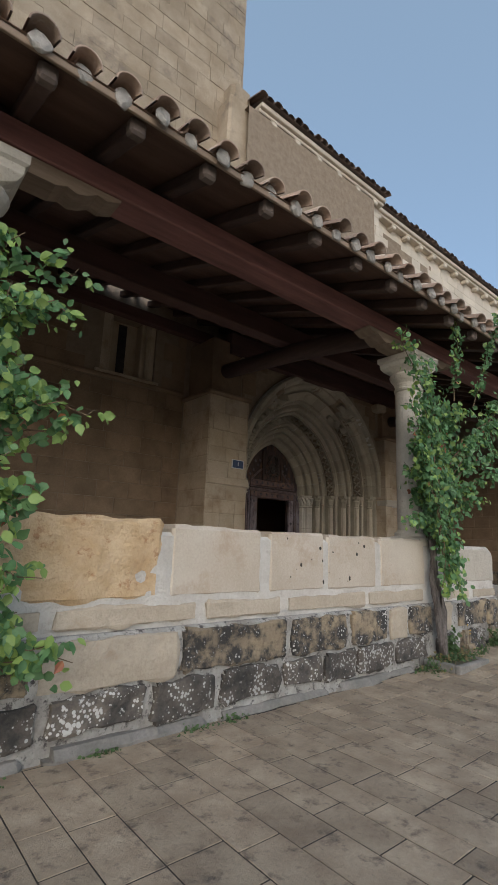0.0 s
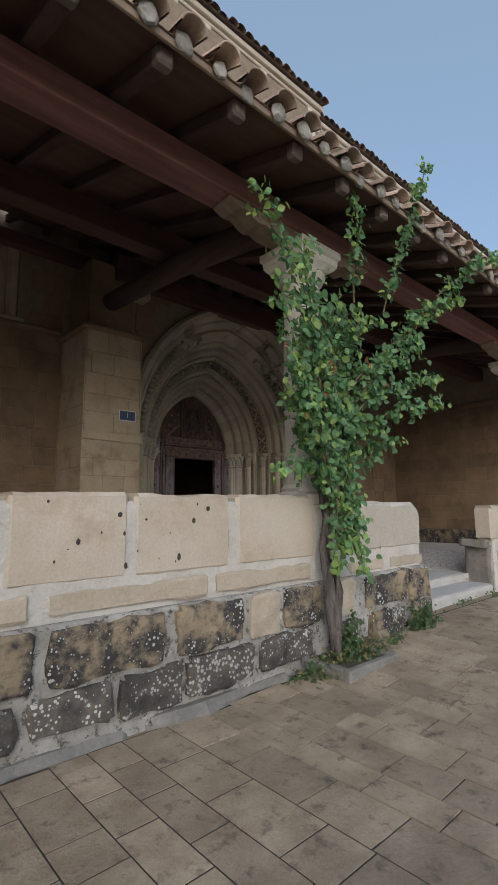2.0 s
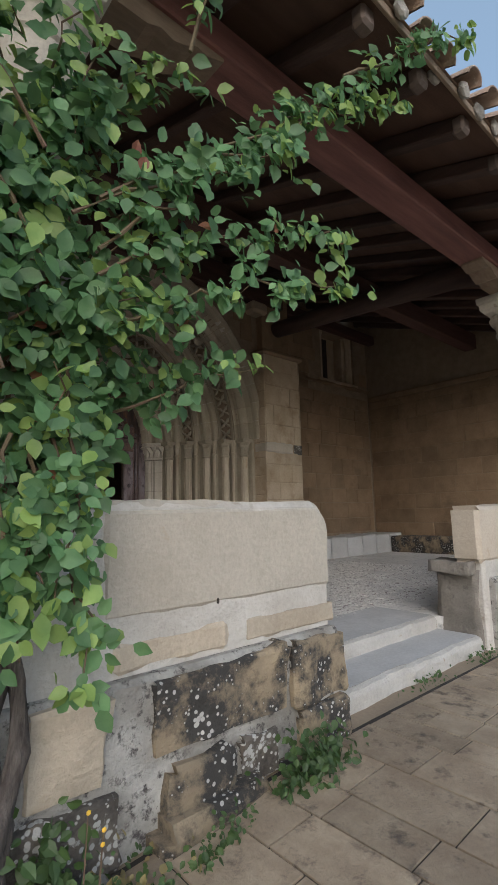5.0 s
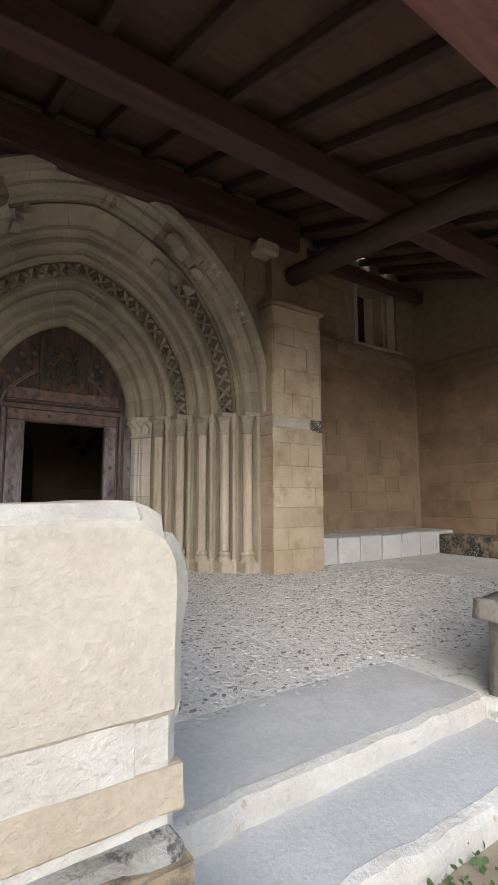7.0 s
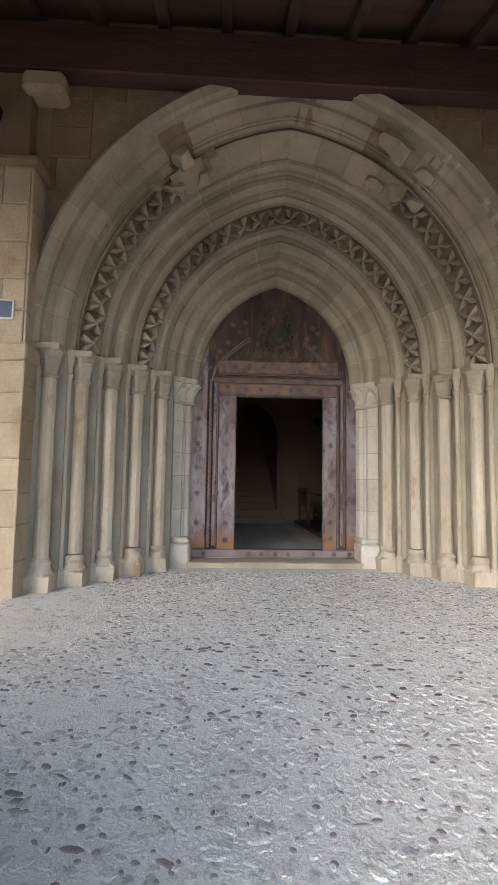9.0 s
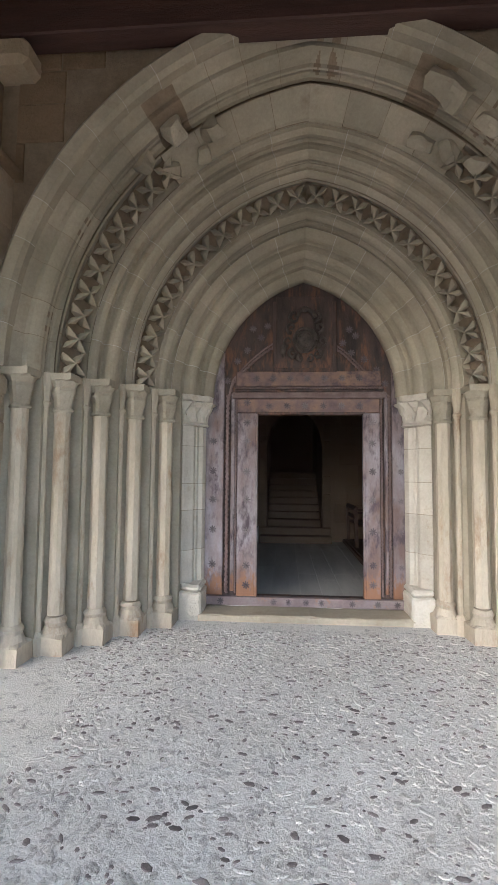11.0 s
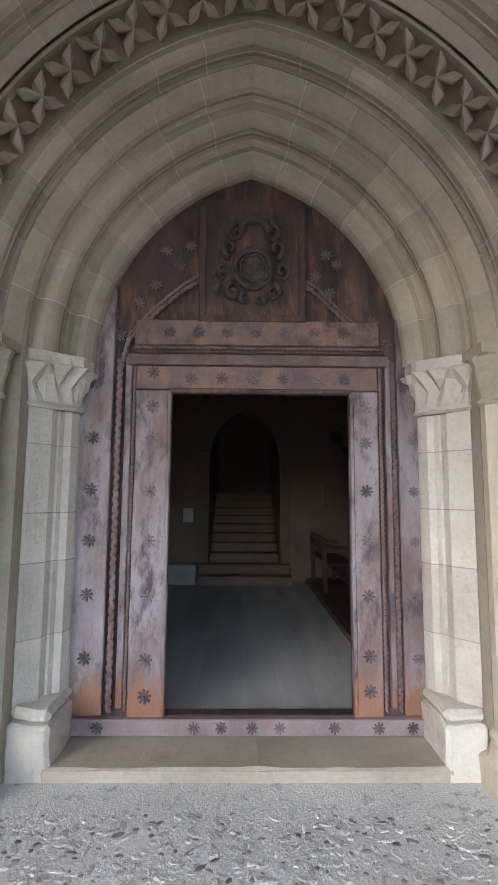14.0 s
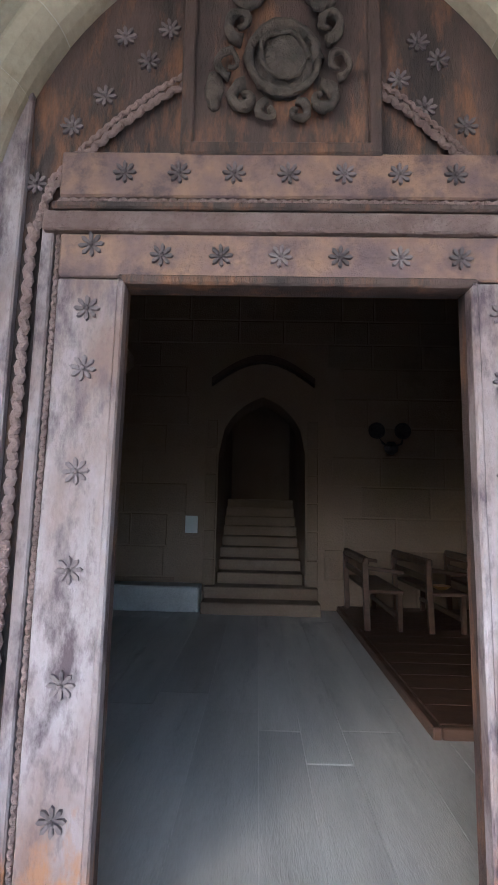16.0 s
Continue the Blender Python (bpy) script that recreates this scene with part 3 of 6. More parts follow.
ORDERS = [
    ("inner", [(0.0, 9.72), (0.0, 9.60)] + roll(0.0, 0.085, 0.02, 4) + roll(0.09, 0.155, -0.05, 5) + roll(0.16, 0.25, 0.045) + roll(0.25, 0.29, -0.035, 4) + [(0.30, base_y(0.30) - 0.02), (0.37, base_y(0.37) - 0.02)], 7),
    ("second", roll(0.37, 0.415, -0.045, 4) + roll(0.42, 0.50, 0.04, 5), 8),
    ("hollow", [(0.50, base_y(0.50))] + roll(0.505, 0.66, -0.085, 6) + [(0.67, base_y(0.67))], 9),
    ("third", [(0.67, base_y(0.67) - 0.02), (0.71, base_y(0.71) - 0.03)] + roll(0.72, 0.765, -0.04, 4) + roll(0.77, 0.86, 0.05, 5) + roll(0.86, 0.90, -0.045, 4) + roll(0.90, 0.97, 0.03, 4), 9),
    ("hollow_two", [(0.975, base_y(0.975))] + roll(0.98, 1.15, -0.085, 6) + [(1.16, base_y(1.16))], 10),
    ("outer", [(1.16, base_y(1.16) - 0.02)] + roll(1.17, 1.22, -0.04, 4) + roll(1.23, 1.34, 0.05, 6) + [(1.38, base_y(1.38) - 0.02), (1.405, 7.96)], 13),
    ("hood", [(1.395, 7.99), (1.395, 7.90), (1.42, 7.86), (1.50, 7.84), (1.545, 7.88), (1.55, 8.01)], 12),
]
portal = thing("church_portal", "pointed stepped limestone portal with carved arches and slender shafts", "portal")
PHI_TOP = math.acos(ARCH_C / (ARCH_R + 0.7))


def sweep(bm, prof, phi0, phi1, side, steps, back=0.0):
    grid = []
    for i in range(steps + 1):
        phi = phi0 + (phi1 - phi0) * i / steps
        row = []
        for d, y in prof:
            x, z = arch_point(d + back * 0.7, phi, side)
            row.append(bm.verts.new((x, y + back * 0.7, z)))
        grid.append(row)
    for a, b in zip(grid, grid[1:]):
        for k in range(len(prof) - 1):
            try:
                bm.faces.new((a[k], a[k + 1], b[k + 1], b[k]))
            except ValueError:
                pass
    bmesh.ops.remove_doubles(bm, verts=bm.verts, dist=0.0004)


for side in (-1, 1):
    bm = bmesh.new()
    sweep(bm, [(-0.0, 9.74), (0.012, 9.66), (0.3, base_y(0.3) + 0.09), (0.6, base_y(0.6) + 0.09), (1.0, base_y(1.0) + 0.09), (1.38, base_y(1.38) + 0.09), (1.53, 8.02)], 0.0, 1.6, side, 30)
    part("arch_backing", bm, M_JOINT, portal)
for oname, prof, count in ORDERS:
    for side in (-1, 1):
        bm = bmesh.new()
        top = math.acos(ARCH_C / (ARCH_R + prof[-1][0])) + 0.002
        sweep(bm, prof, 0.0, top, side, 26, 0.006)
        part("arch_core", bm, M_JOINT if oname in ("hollow_two", "outer") else M_MORTAR, portal)
        for k in range(count):
            a, b = top * k / count, top * (k + 1) / count
            g = 0.002 / (ARCH_R + prof[0][0])
            jit = rnd.uniform(-0.004, 0.004)
            # some blocks of the outer orders are broken away near the crown
            if oname == "outer" and k == count - (5 if side < 0 else 4):
                continue
            use = prof
            if oname == "hollow_two" and k > count - 5:
                use = [(0.975, base_y(0.975) + 0.01), (0.99, base_y(0.99) - 0.012), (1.15, base_y(1.15) - 0.012), (1.16, base_y(1.16) + 0.01)]
            bm = bmesh.new()
            sweep(bm, [(d + jit, y + jit) for d, y in use], a + g, b - g if k < count - 1 else b, side, 3)
            part("voussoir", bm, M_PORTAL, portal)
# displaced and broken stones on both haunches of the outer mouldings
def broken(side, phi, d, size, out, turn, seed):
    """size: tangential, depth, radial."""
    r = random.Random(seed)
    x, z = arch_point(d, phi, side)
    bm = bmesh.new()
    bmesh.ops.create_cube(bm, size=1)
    bmesh.ops.subdivide_edges(bm, edges=bm.edges, cuts=4, use_grid_fill=True)
    m = Matrix.Translation((x, base_y(d) - out - 0.03, z)) @ Matrix.Rotation(side * (math.pi / 2 - phi) + turn, 4, "Y") @ Matrix.Rotation(radians(-38), 4, "X") @ Matrix.Rotation(r.uniform(-0.15, 0.15), 4, "Z")
    for v in bm.verts:
        q = Vector((v.co.x * size[0], v.co.y * size[1], v.co.z * size[2])) * (1.12 - 0.34 * v.co.length_squared)
        w = m @ q
        v.co = w + noise.noise_vector(w * 7 + Vector((seed, 0, 0))) * 0.042
    part("broken_stone", bm, M_PORTAL, portal)


for k, (side, phi, d, size, out, turn) in enumerate([
        (-1, 0.93, 1.19, (0.15, 0.17, 0.42), 0.05, 0.1), (-1, 1.05, 1.07, (0.17, 0.16, 0.22), 0.05, 0.0), (-1, 0.86, 1.06, (0.16, 0.10, 0.16), -0.03, 0.4),
        (-1, 0.99, 1.00, (0.12, 0.12, 0.11), 0.02, 0.3), (-1, 0.80, 1.17, (0.18, 0.12, 0.12), 0.0, -0.3),
        (1, 0.99, 1.28, (0.36, 0.17, 0.30), 0.04, 0.12), (1, 0.83, 1.27, (0.20, 0.14, 0.26), 0.02, -0.25), (1, 0.88, 1.08, (0.19, 0.11, 0.18), -0.02, 0.5),
        (1, 0.99, 1.04, (0.24, 0.11, 0.16), -0.01, -0.1), (1, 0.78, 1.10, (0.14, 0.11, 0.16), 0.0, 0.2)]):
    broken(side, phi, d, size, out, turn, k * 3 + 1)

# dogtooth leaves in the two hollows
bm = bmesh.new()
c0 = bm.verts.new((0, 0, 0.085))
ring = []
for k in range(16):
    a = 2 * math.pi * k / 16
    petal = abs(math.cos(2 * a)) ** 1.8
    r = 0.014 + 0.078 * petal
    ring.append(bm.verts.new((r * math.cos(a), r * math.sin(a), 0.0 + 0.05 * petal)))
low = [bm.verts.new((v.co.x * 0.7, v.co.y * 0.7, -0.07)) for v in ring]
for k in range(16):
    q = (k + 1) % 16
    bm.faces.new((c0, ring[k], ring[q]))
    bm.faces.new((ring[k], low[k], low[q], ring[q]))
bmesh.ops.recalc_face_normals(bm, faces=bm.faces)
tooth_me = bpy.data.meshes.new("carved_leaf")
bm.to_mesh(tooth_me)
bm.free()
tooth_me.materials.append(M_PORTAL)
for dmid, size, count in ((0.585, 1.35, 13), (1.065, 1.45, 16)):
    for side in (-1, 1):
        top = math.acos(ARCH_C / (ARCH_R + dmid))
        for k in range(count):
            phi = top * (k + 0.5) / count
            if dmid > 1 and k > count * 0.62:
                continue
            x, z = arch_point(dmid, phi, side)
            out = Vector((side * math.cos(phi), 0, math.sin(phi)))
            along = Vector((-side * math.sin(phi), 0, math.cos(phi)))
            nrm = (-out * 0.7 + Vector((0, -0.7, 0))).normalized()
            acr = along.cross(nrm).normalized()
            m = Matrix((along, acr, nrm)).transposed().to_4x4()
            m.translation = Vector((x, base_y(dmid) - 0.005, z)) - nrm * 0.02
            piece("carved_leaf", tooth_me, portal, m @ Matrix.Rotation(radians(45 + rnd.uniform(-8, 8)), 4, "Z") @ Matrix.Scale(size, 4))

# jambs: splayed core, pier, shafts, colonnettes, capitals and bases
SHAFTS = [0.385, 0.62, 0.85, 1.08, 1.31]
for side in (-1, 1):
    bm = bmesh.new()
    prof = [(0.09, 9.75), (0.09, 9.56), (0.11, 9.50), (0.15, 9.49), (0.165, 9.46), (0.18, 9.46), (0.19, 9.40), (0.23, 9.36), (0.27, 9.31), (0.285, 9.30)]
    for d in SHAFTS:
        prof += [(d - 0.10, base_y(d - 0.10) + 0.05), (d - 0.10, base_y(d) + 0.06), (d + 0.06, base_y(d) + 0.05), (d + 0.085, base_y(d + 0.1) + 0.06)]
    prof += [(1.46, 7.97), (1.53, 7.97)]
    lowv = [bm.verts.new((CX + side * (ARCH_A + d), y, 0.30)) for d, y in prof]
    topv = [bm.verts.new((CX + side * (ARCH_A + d), y, SPRING)) for d, y in prof]
    for k in range(len(prof) - 1):
        bm.faces.new((lowv[k], lowv[k + 1], topv[k + 1], topv[k]))
    part("jamb", bm, M_PORTAL, portal)
    # joints of the inner jamb pier
    z = 0.72
    while z < 2.2:
        h = rnd.uniform(0.26, 0.42)
        h = min(h, 2.345 - z)
        bm = bmesh.new()
        fr = [(0.08, 9.70)] + [(d - 0.006, y - 0.007) for d, y in prof[1:10]] + [(0.30, 9.32)]
        lo = [bm.verts.new((CX + side * (ARCH_A + d), y, z + 0.003)) for d, y in fr]
        hi = [bm.verts.new((CX + side * (ARCH_A + d), y, z + h - 0.003)) for d, y in fr]
        for k in range(len(fr) - 1):
            bm.faces.new((lo[k], lo[k + 1], hi[k + 1], hi[k]))
        part("jamb_stone", bm, M_JAMB, portal)
        z += h
    bm = bmesh.new()
    xa, xb = sorted((CX + side * (ARCH_A + 0.055), CX + side * (ARCH_A + 0.29)))
    add_box(bm, (xa, 9.24, FLOOR - 0.05), (xb, 9.72, 0.66), 0.02)
    add_box(bm, (xa + 0.01, 9.26, 0.66), (xb - 0.01, 9.72, 0.73), 0.025)
    bmesh.ops.subdivide_edges(bm, edges=bm.edges, cuts=3, use_grid_fill=True)
    for v in bm.verts:
        v.co += noise.noise_vector(v.co * 8) * 0.016
    part("pier_base", bm, M_JAMB, portal)
    bm = bmesh.new()
    rows = []
    for zz, o in ((2.345, 0.0), (2.36, 0.02), (2.385, 0.005), (2.48, 0.02), (2.54, 0.05), (2.59, 0.085), (2.605, 0.06), (2.665, 0.065)):
        row = []
        n = 18
        path = [(0.075 - o, 9.70), (0.075 - o, 9.50 - o), (0.16 - o * 0.7, 9.42 - o), (0.29, 9.28 - o), (0.31, 9.45)]
        pts = []
        for i in range(n + 1):
            t = i / n * (len(path) - 1)
            k = min(int(t), len(path) - 2)
            fr = t - k
            d = path[k][0] * (1 - fr) + path[k + 1][0] * fr
            y = path[k][1] * (1 - fr) + path[k + 1][1] * fr
            w = 0.022 * math.sin(i * 2.1 + zz * 40) * (1 if 2.39 < zz < 2.6 else 0.1)
            row.append(bm.verts.new((CX + side * (ARCH_A + d - w), y - w, zz)))
        rows.append(row)
    for a, b in zip(rows, rows[1:]):
        for k in range(len(a) - 1):
            bm.faces.new((a[k], a[k + 1], b[k + 1], b[k]))
    bm.faces.new(rows[-1])
    part("pier_capital", bm, M_JAMB, portal, "carved leaf capital")
    for n, d0 in enumerate(SHAFTS):
        d = d0 - 0.03 * side
        c = (CX + side * (ARCH_A + d - 0.01), base_y(d) - 0.015)
        r = 0.068
        zb = 0.66 + 0.02 * (n % 2)
        lathe("shaft", [(r * 1.02, zb), (r, 1.2), (r * 0.99, 1.8), (r, 2.36)], c, M_SHAFT, portal, 8 if n < 3 else 12)
        lathe("capital", [(r * 1.15, 2.345), (r * 1.25, 2.36), (r * 1.05, 2.385), (r * 1.15, 2.45), (r * 1.45, 2.52), (r * 1.35, 2.55), (r * 1.75, 2.60), (r * 1.62, 2.612), (r * 1.66, SPRING)],
              c, M_PORTAL, portal, 20, wave=0.13, lobes=4, square=(7, 8))
        bm = bmesh.new()
        lathe_into(bm, [(r * 1.7, FLOOR - 0.06), (r * 1.72, 0.52), (r * 1.6, 0.545), (r * 1.5, 0.56), (r * 1.25, 0.60), (r * 1.42, 0.635), (r * 1.1, 0.67)], c, 20, square=(0, 1))
        for v in bm.verts:
            v.co += noise.noise_vector(v.co * 9 + Vector((n, side, 0))) * 0.012
        part("base", bm, M_SHAFT, portal)
        if n < 4:
            q = (CX + side * (ARCH_A + d + 0.10), base_y(d + 0.10) + 0.012)
            lathe("colonnette", [(0.028, 0.55), (0.028, 2.38), (0.045, 2.42), (0.03, 2.44), (0.055, 2.60), (0.055, SPRING)], q, M_SHAFT, portal, 8)
            lathe("small_base", [(0.06, FLOOR - 0.04), (0.06, 0.52), (0.035, 0.56)], q, M_SHAFT, portal, 8)
sill = tagged(stone("door_sill", CX - 1.08, CX + 1.08, FLOOR - 0.05, 0.455, 9.24, 0.5, M_PORTAL, None, 0.006, 0.02, 3), "grey worn stone sill before the church door", "sill")

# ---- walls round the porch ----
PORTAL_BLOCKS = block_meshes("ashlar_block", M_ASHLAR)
PIER_BLOCKS = block_meshes("pier_block", M_PIER)
bm = bmesh.new()
xs = [6.65 + i * (11.70 - 6.65) / 60 for i in range(61)]
for x0, x1 in zip(xs, xs[1:]):
    z0, z1 = arch_height(x0, 1.47) if abs(x0 - CX) < ARCH_A + 1.47 else 0.2, arch_height(x1, 1.47) if abs(x1 - CX) < ARCH_A + 1.47 else 0.2
    if (z0 < 0.3) != (z1 < 0.3):
        z0 = z1 = 0.2
    v = [bm.verts.new(p) for p in ((x0, 7.99, z0), (x1, 7.99, z1), (x1, 7.99, 11.9), (x0, 7.99, 11.9), (x0, 9.8, z0), (x1, 9.8, z1), (x1, 9.8, 11.9), (x0, 9.8, 11.9))]
    for q in ((0, 1, 2, 3), (0, 4, 5, 1), (3, 2, 6, 7), (4, 7, 6, 5)):
        bm.faces.new([v[i] for i in q])
bmesh.ops.remove_doubles(bm, verts=bm.verts, dist=0.0005)
wall_portal = tagged(part("wall_portal", bm, M_JOINT), kind="structure")


def clear_of_arch(a, b, z0, z1):
    for x in (a, b):
        for z in (z0, z1):
            if abs(x - CX) < ARCH_A + 1.55 and z < arch_height(x, 1.55) + 0.01:
                return False
    return True


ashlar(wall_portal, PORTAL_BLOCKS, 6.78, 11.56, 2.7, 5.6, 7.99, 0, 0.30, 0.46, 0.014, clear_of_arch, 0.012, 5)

# the tower stands over the bay before the portal
WIN_L, WIN_R = (3.86, 5.02), (14.45, 15.75)


def wall_with_niche(name, x0, x1, yf, yb, top, win, material):
    bm = bmesh.new()
    a, b = win
    z0, z1 = 4.5, 5.75
    add_box(bm, (x0, yf, -0.1), (a, yb, top))
    add_box(bm, (b, yf, -0.1), (x1, yb, top))
    add_box(bm, (a, yf, -0.1), (b, yb, z0))
    add_box(bm, (a, yf, z1), (b, yb, top))
    add_box(bm, (a, yb - 0.1, z0), (b, yb, z1))
    return tagged(part(name, bm, material), kind="structure")


wall_tower = wall_with_niche("wall_tower", -6.0, 6.95, 8.7, 9.3, 24.0, WIN_L, M_JOINT)
wall_east_bay = wall_with_niche("wall_bay", 12.3, 16.3, 8.74, 9.3, 11.9, WIN_R, M_JOINT)


def clear_of(win):
    return lambda a, b, z0, z1: not (b > win[0] - 0.16 and a < win[1] + 0.16 and z1 > 4.36 and z0 < 5.9)


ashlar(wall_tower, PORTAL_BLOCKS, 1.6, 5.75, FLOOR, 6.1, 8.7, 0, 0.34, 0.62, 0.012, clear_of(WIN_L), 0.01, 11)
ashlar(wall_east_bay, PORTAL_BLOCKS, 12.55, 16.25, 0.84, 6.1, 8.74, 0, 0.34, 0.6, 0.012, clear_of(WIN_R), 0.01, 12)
bm = bmesh.new()
ends = [[bm.verts.new((x, y, z)) for y, z in ((3.4, 0.0), (9.3, 0.0), (9.3, 6.45), (3.4, 4.44))] for x in (16.3, 16.8)]
bm.faces.new(ends[0])
bm.faces.new(ends[1][::-1])
for i in range(4):
    bm.faces.new((ends[0][i], ends[0][(i + 1) % 4], ends[1][(i + 1) % 4], ends[1][i]))
wall_end = tagged(part("wall_end", bm, M_JOINT), kind="structure")
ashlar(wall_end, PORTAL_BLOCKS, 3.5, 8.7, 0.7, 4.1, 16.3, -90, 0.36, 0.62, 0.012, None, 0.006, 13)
struct("wall_end_west", (-4.1, 3.4, 0.0), (-3.6, 8.7, 5.6), M_ASHLAR)
for n, (win, yf) in enumerate(((WIN_L, 8.7), (WIN_R, 8.74))):
    w = thing("niche_window", "blocked stone slit window in a moulded recess", "window", "porch windows")
    a, b = win
    bm = bmesh.new()
    for x0, x1, dy in ((a, a + 0.12, 0.05), (a + 0.12, a + 0.26, 0.17), (b - 0.12, b, 0.05), (b - 0.26, b - 0.12, 0.17)):
        add_box(bm, (x0, yf + dy, 4.5), (x1, yf + 0.55, 5.75), 0.015)
    part("window_jamb", bm, M_PIER, w)
    for x in (a + 0.13, b - 0.13):
        lathe("window_shaft", [(0.05, 4.52), (0.05, 5.6), (0.08, 5.68), (0.08, 5.75)], (x, yf + 0.12), M_PIER, w, 10)
    blocking = box("slit_blocking", (a + 0.26, yf + 0.42, 4.5), (b - 0.26, yf + 0.5, 5.75), M_PIER, w)
    box("slit", ((a + b) / 2 - 0.09, yf + 0.405, 4.55), ((a + b) / 2 + 0.09, yf + 0.425, 5.70), M_IRON, blocking, 0, "dark narrow window slit")
    box("window_sill", (a - 0.1, yf - 0.04, 4.42), (b + 0.1, yf + 0.3, 4.5), M_PIER, w, 0.015)
for x0, x1, yf in ((0.5, 5.74, 8.7), (12.56, 16.29, 8.74)):
    tagged(stone("trim", x0, x1, 4.34, 4.43, yf - 0.07, 0.12, M_ASHLAR, None, 0.01, 0.03, x0), kind="structure")
bm = bmesh.new()
add_box(bm, (16.24, 3.5, 4.1), (16.34, 8.7, 4.24), 0.02)
tagged(part("trim", bm, M_ASHLAR), kind="structure")


def pier(x0, x1, inner, label):
    p = thing("buttress_pier", label, "pier", "piers beside the portal")
    box("core", (x0 + 0.015, 7.71, 0.2), (x1 - 0.015, 8.9, 4.26), M_JOINT, p)
    ashlar(p, PIER_BLOCKS, x0, x1, FLOOR - 0.02, 2.44, 7.71, 0, 0.31, 0.46, 0.010, None, 0.005, int(x0 * 10))
    ashlar(p, PIER_BLOCKS, x0 + 0.03, x1 - 0.03, 2.58, 4.22, 7.708, 0, 0.33, 0.46, 0.010, None, 0.005, int(x0 * 10) + 3)
    for s, fx in ((-90, x0 + 0.015), (90, x1 - 0.015)):
        ashlar(p, PIER_BLOCKS, 7.70, 8.70, FLOOR - 0.02, 4.22, fx, s, 0.32, 0.5, 0.010, None, 0.005, int(x0 * 7) + s)
    if inner > 0:
        stone("impost", x0 - 0.025, x1 + 0.03, 2.43, 2.59, 7.67, 0.3, M_PIER, p, 0.012, 0.02, x0)
    else:
        stone("impost", x0 - 0.025, x1 - 0.24, 2.40, 2.60, 7.667, 0.3, M_BLOCK, p, 0.02, 0.03, x0, "", 0.03, 0.0, 1.6)
        stone("impost", x1 - 0.23, x1 + 0.02, 2.38, 2.60, 7.69, 0.45, M_LICHEN, p, 0.02, 0.02, x0 + 4, "black broken impost corner", 0.05, 0.0, 2.2)
    bm = bmesh.new()
    add_box(bm, (x0 - 0.06, 7.635, 4.22), (x1 + 0.06, 8.8, 4.31), 0.03)
    part("cap_moulding", bm, M_ASHLAR, p)
    box("upper_shaft", (x0 + 0.12, 7.84, 4.3), (x1 - 0.12, 8.8, 5.5), M_ASHLAR, p, 0.01)
    bm = bmesh.new()
    xa = x1 - 0.2 if inner > 0 else x0 - 0.18
    add_box(bm, (xa, 7.74, 5.02), (xa + 0.40, 8.1, 5.24), 0.05)
    part("corbel", bm, M_PIER, p, "pale corbel stone under the wall plate")
    return p


pier(5.76, 6.77, 1, "sandstone buttress pier with a small blue number plate")
pier(11.57, 12.52, -1, "sandstone buttress pier with a worn dark impost")

# number plate
plate = thing("number_plate", "small blue enamel house number plate on the pier", "sign")
box("plate", (6.36, 7.672, 2.79), (6.66, 7.692, 2.97), M_PAPER, plate, 0.004, "white plate edge")
field = box("field", (6.375, 7.667, 2.805), (6.645, 7.673, 2.955), M_ENAMEL, plate, 0.002, "blue enamel field")
cu = bpy.data.curves.new("digit", "FONT")
cu.body, cu.size, cu.align_x, cu.align_y, cu.extrude = "1", 0.12, "CENTER", "CENTER", 0.002
tmp = new("digit", cu)
tmp.parent = field
tmp.matrix_basis = pose(6.51, 7.665, 2.88, 90, 0, 0)
cu.materials.append(M_PAPER)

# benches
bench = thing("stone_bench", "grey stone bench along the porch back wall", "bench")
for k in range(7):
    a = 12.56 + k * 0.53
    stone("bench_stone", a, a + 0.52, FLOOR - 0.02, 0.80 - 0.01 * (k % 2), 7.98, 0.75, M_CEMENT, bench, 0.01, 0.02, k)
bench = thing("stone_bench", "low dark stone bench along the end wall", "bench")
bm = bmesh.new()
add_box(bm, (15.75, 3.9, FLOOR - 0.02), (16.3, 7.97, 0.74), 0.03)
part("bench_body", bm, M_WEATHER, bench)

# ---- columns of the porch ----
COLS = (0.88, 6.31, 12.02)


def column(x):
    c = thing("stone_column", "round pale limestone column with moulded square capital", "column", "porch columns")
    p = (x, 3.65)
    lathe("base", [(0.25, 1.38), (0.25, 1.47), (0.235, 1.5), (0.24, 1.53), (0.2, 1.57)], p, M_COLUMN, c, 20, square=(0, 1))
    lathe("shaft", [(0.195, 1.55), (0.192, 2.3), (0.185, 3.0), (0.178, 3.44), (0.195, 3.455), (0.195, 3.485), (0.18, 3.50)], p, M_COLUMN, c, 24)
    lathe("capital", [(0.18, 3.49), (0.19, 3.56), (0.235, 3.62), (0.255, 3.67), (0.24, 3.695), (0.215, 3.70), (0.235, 3.745), (0.268, 3.79), (0.272, 3.85), (0.295, 3.87), (0.295, 3.94)],
          p, M_COLUMN, c, 20, square=(6, 7, 8, 9, 10))
    return c


for x in COLS:
    column(x)

# ---- porch roof ----
SL = 0.34


def raf_z(y):
    return 4.08 + SL * (y - 2.8)


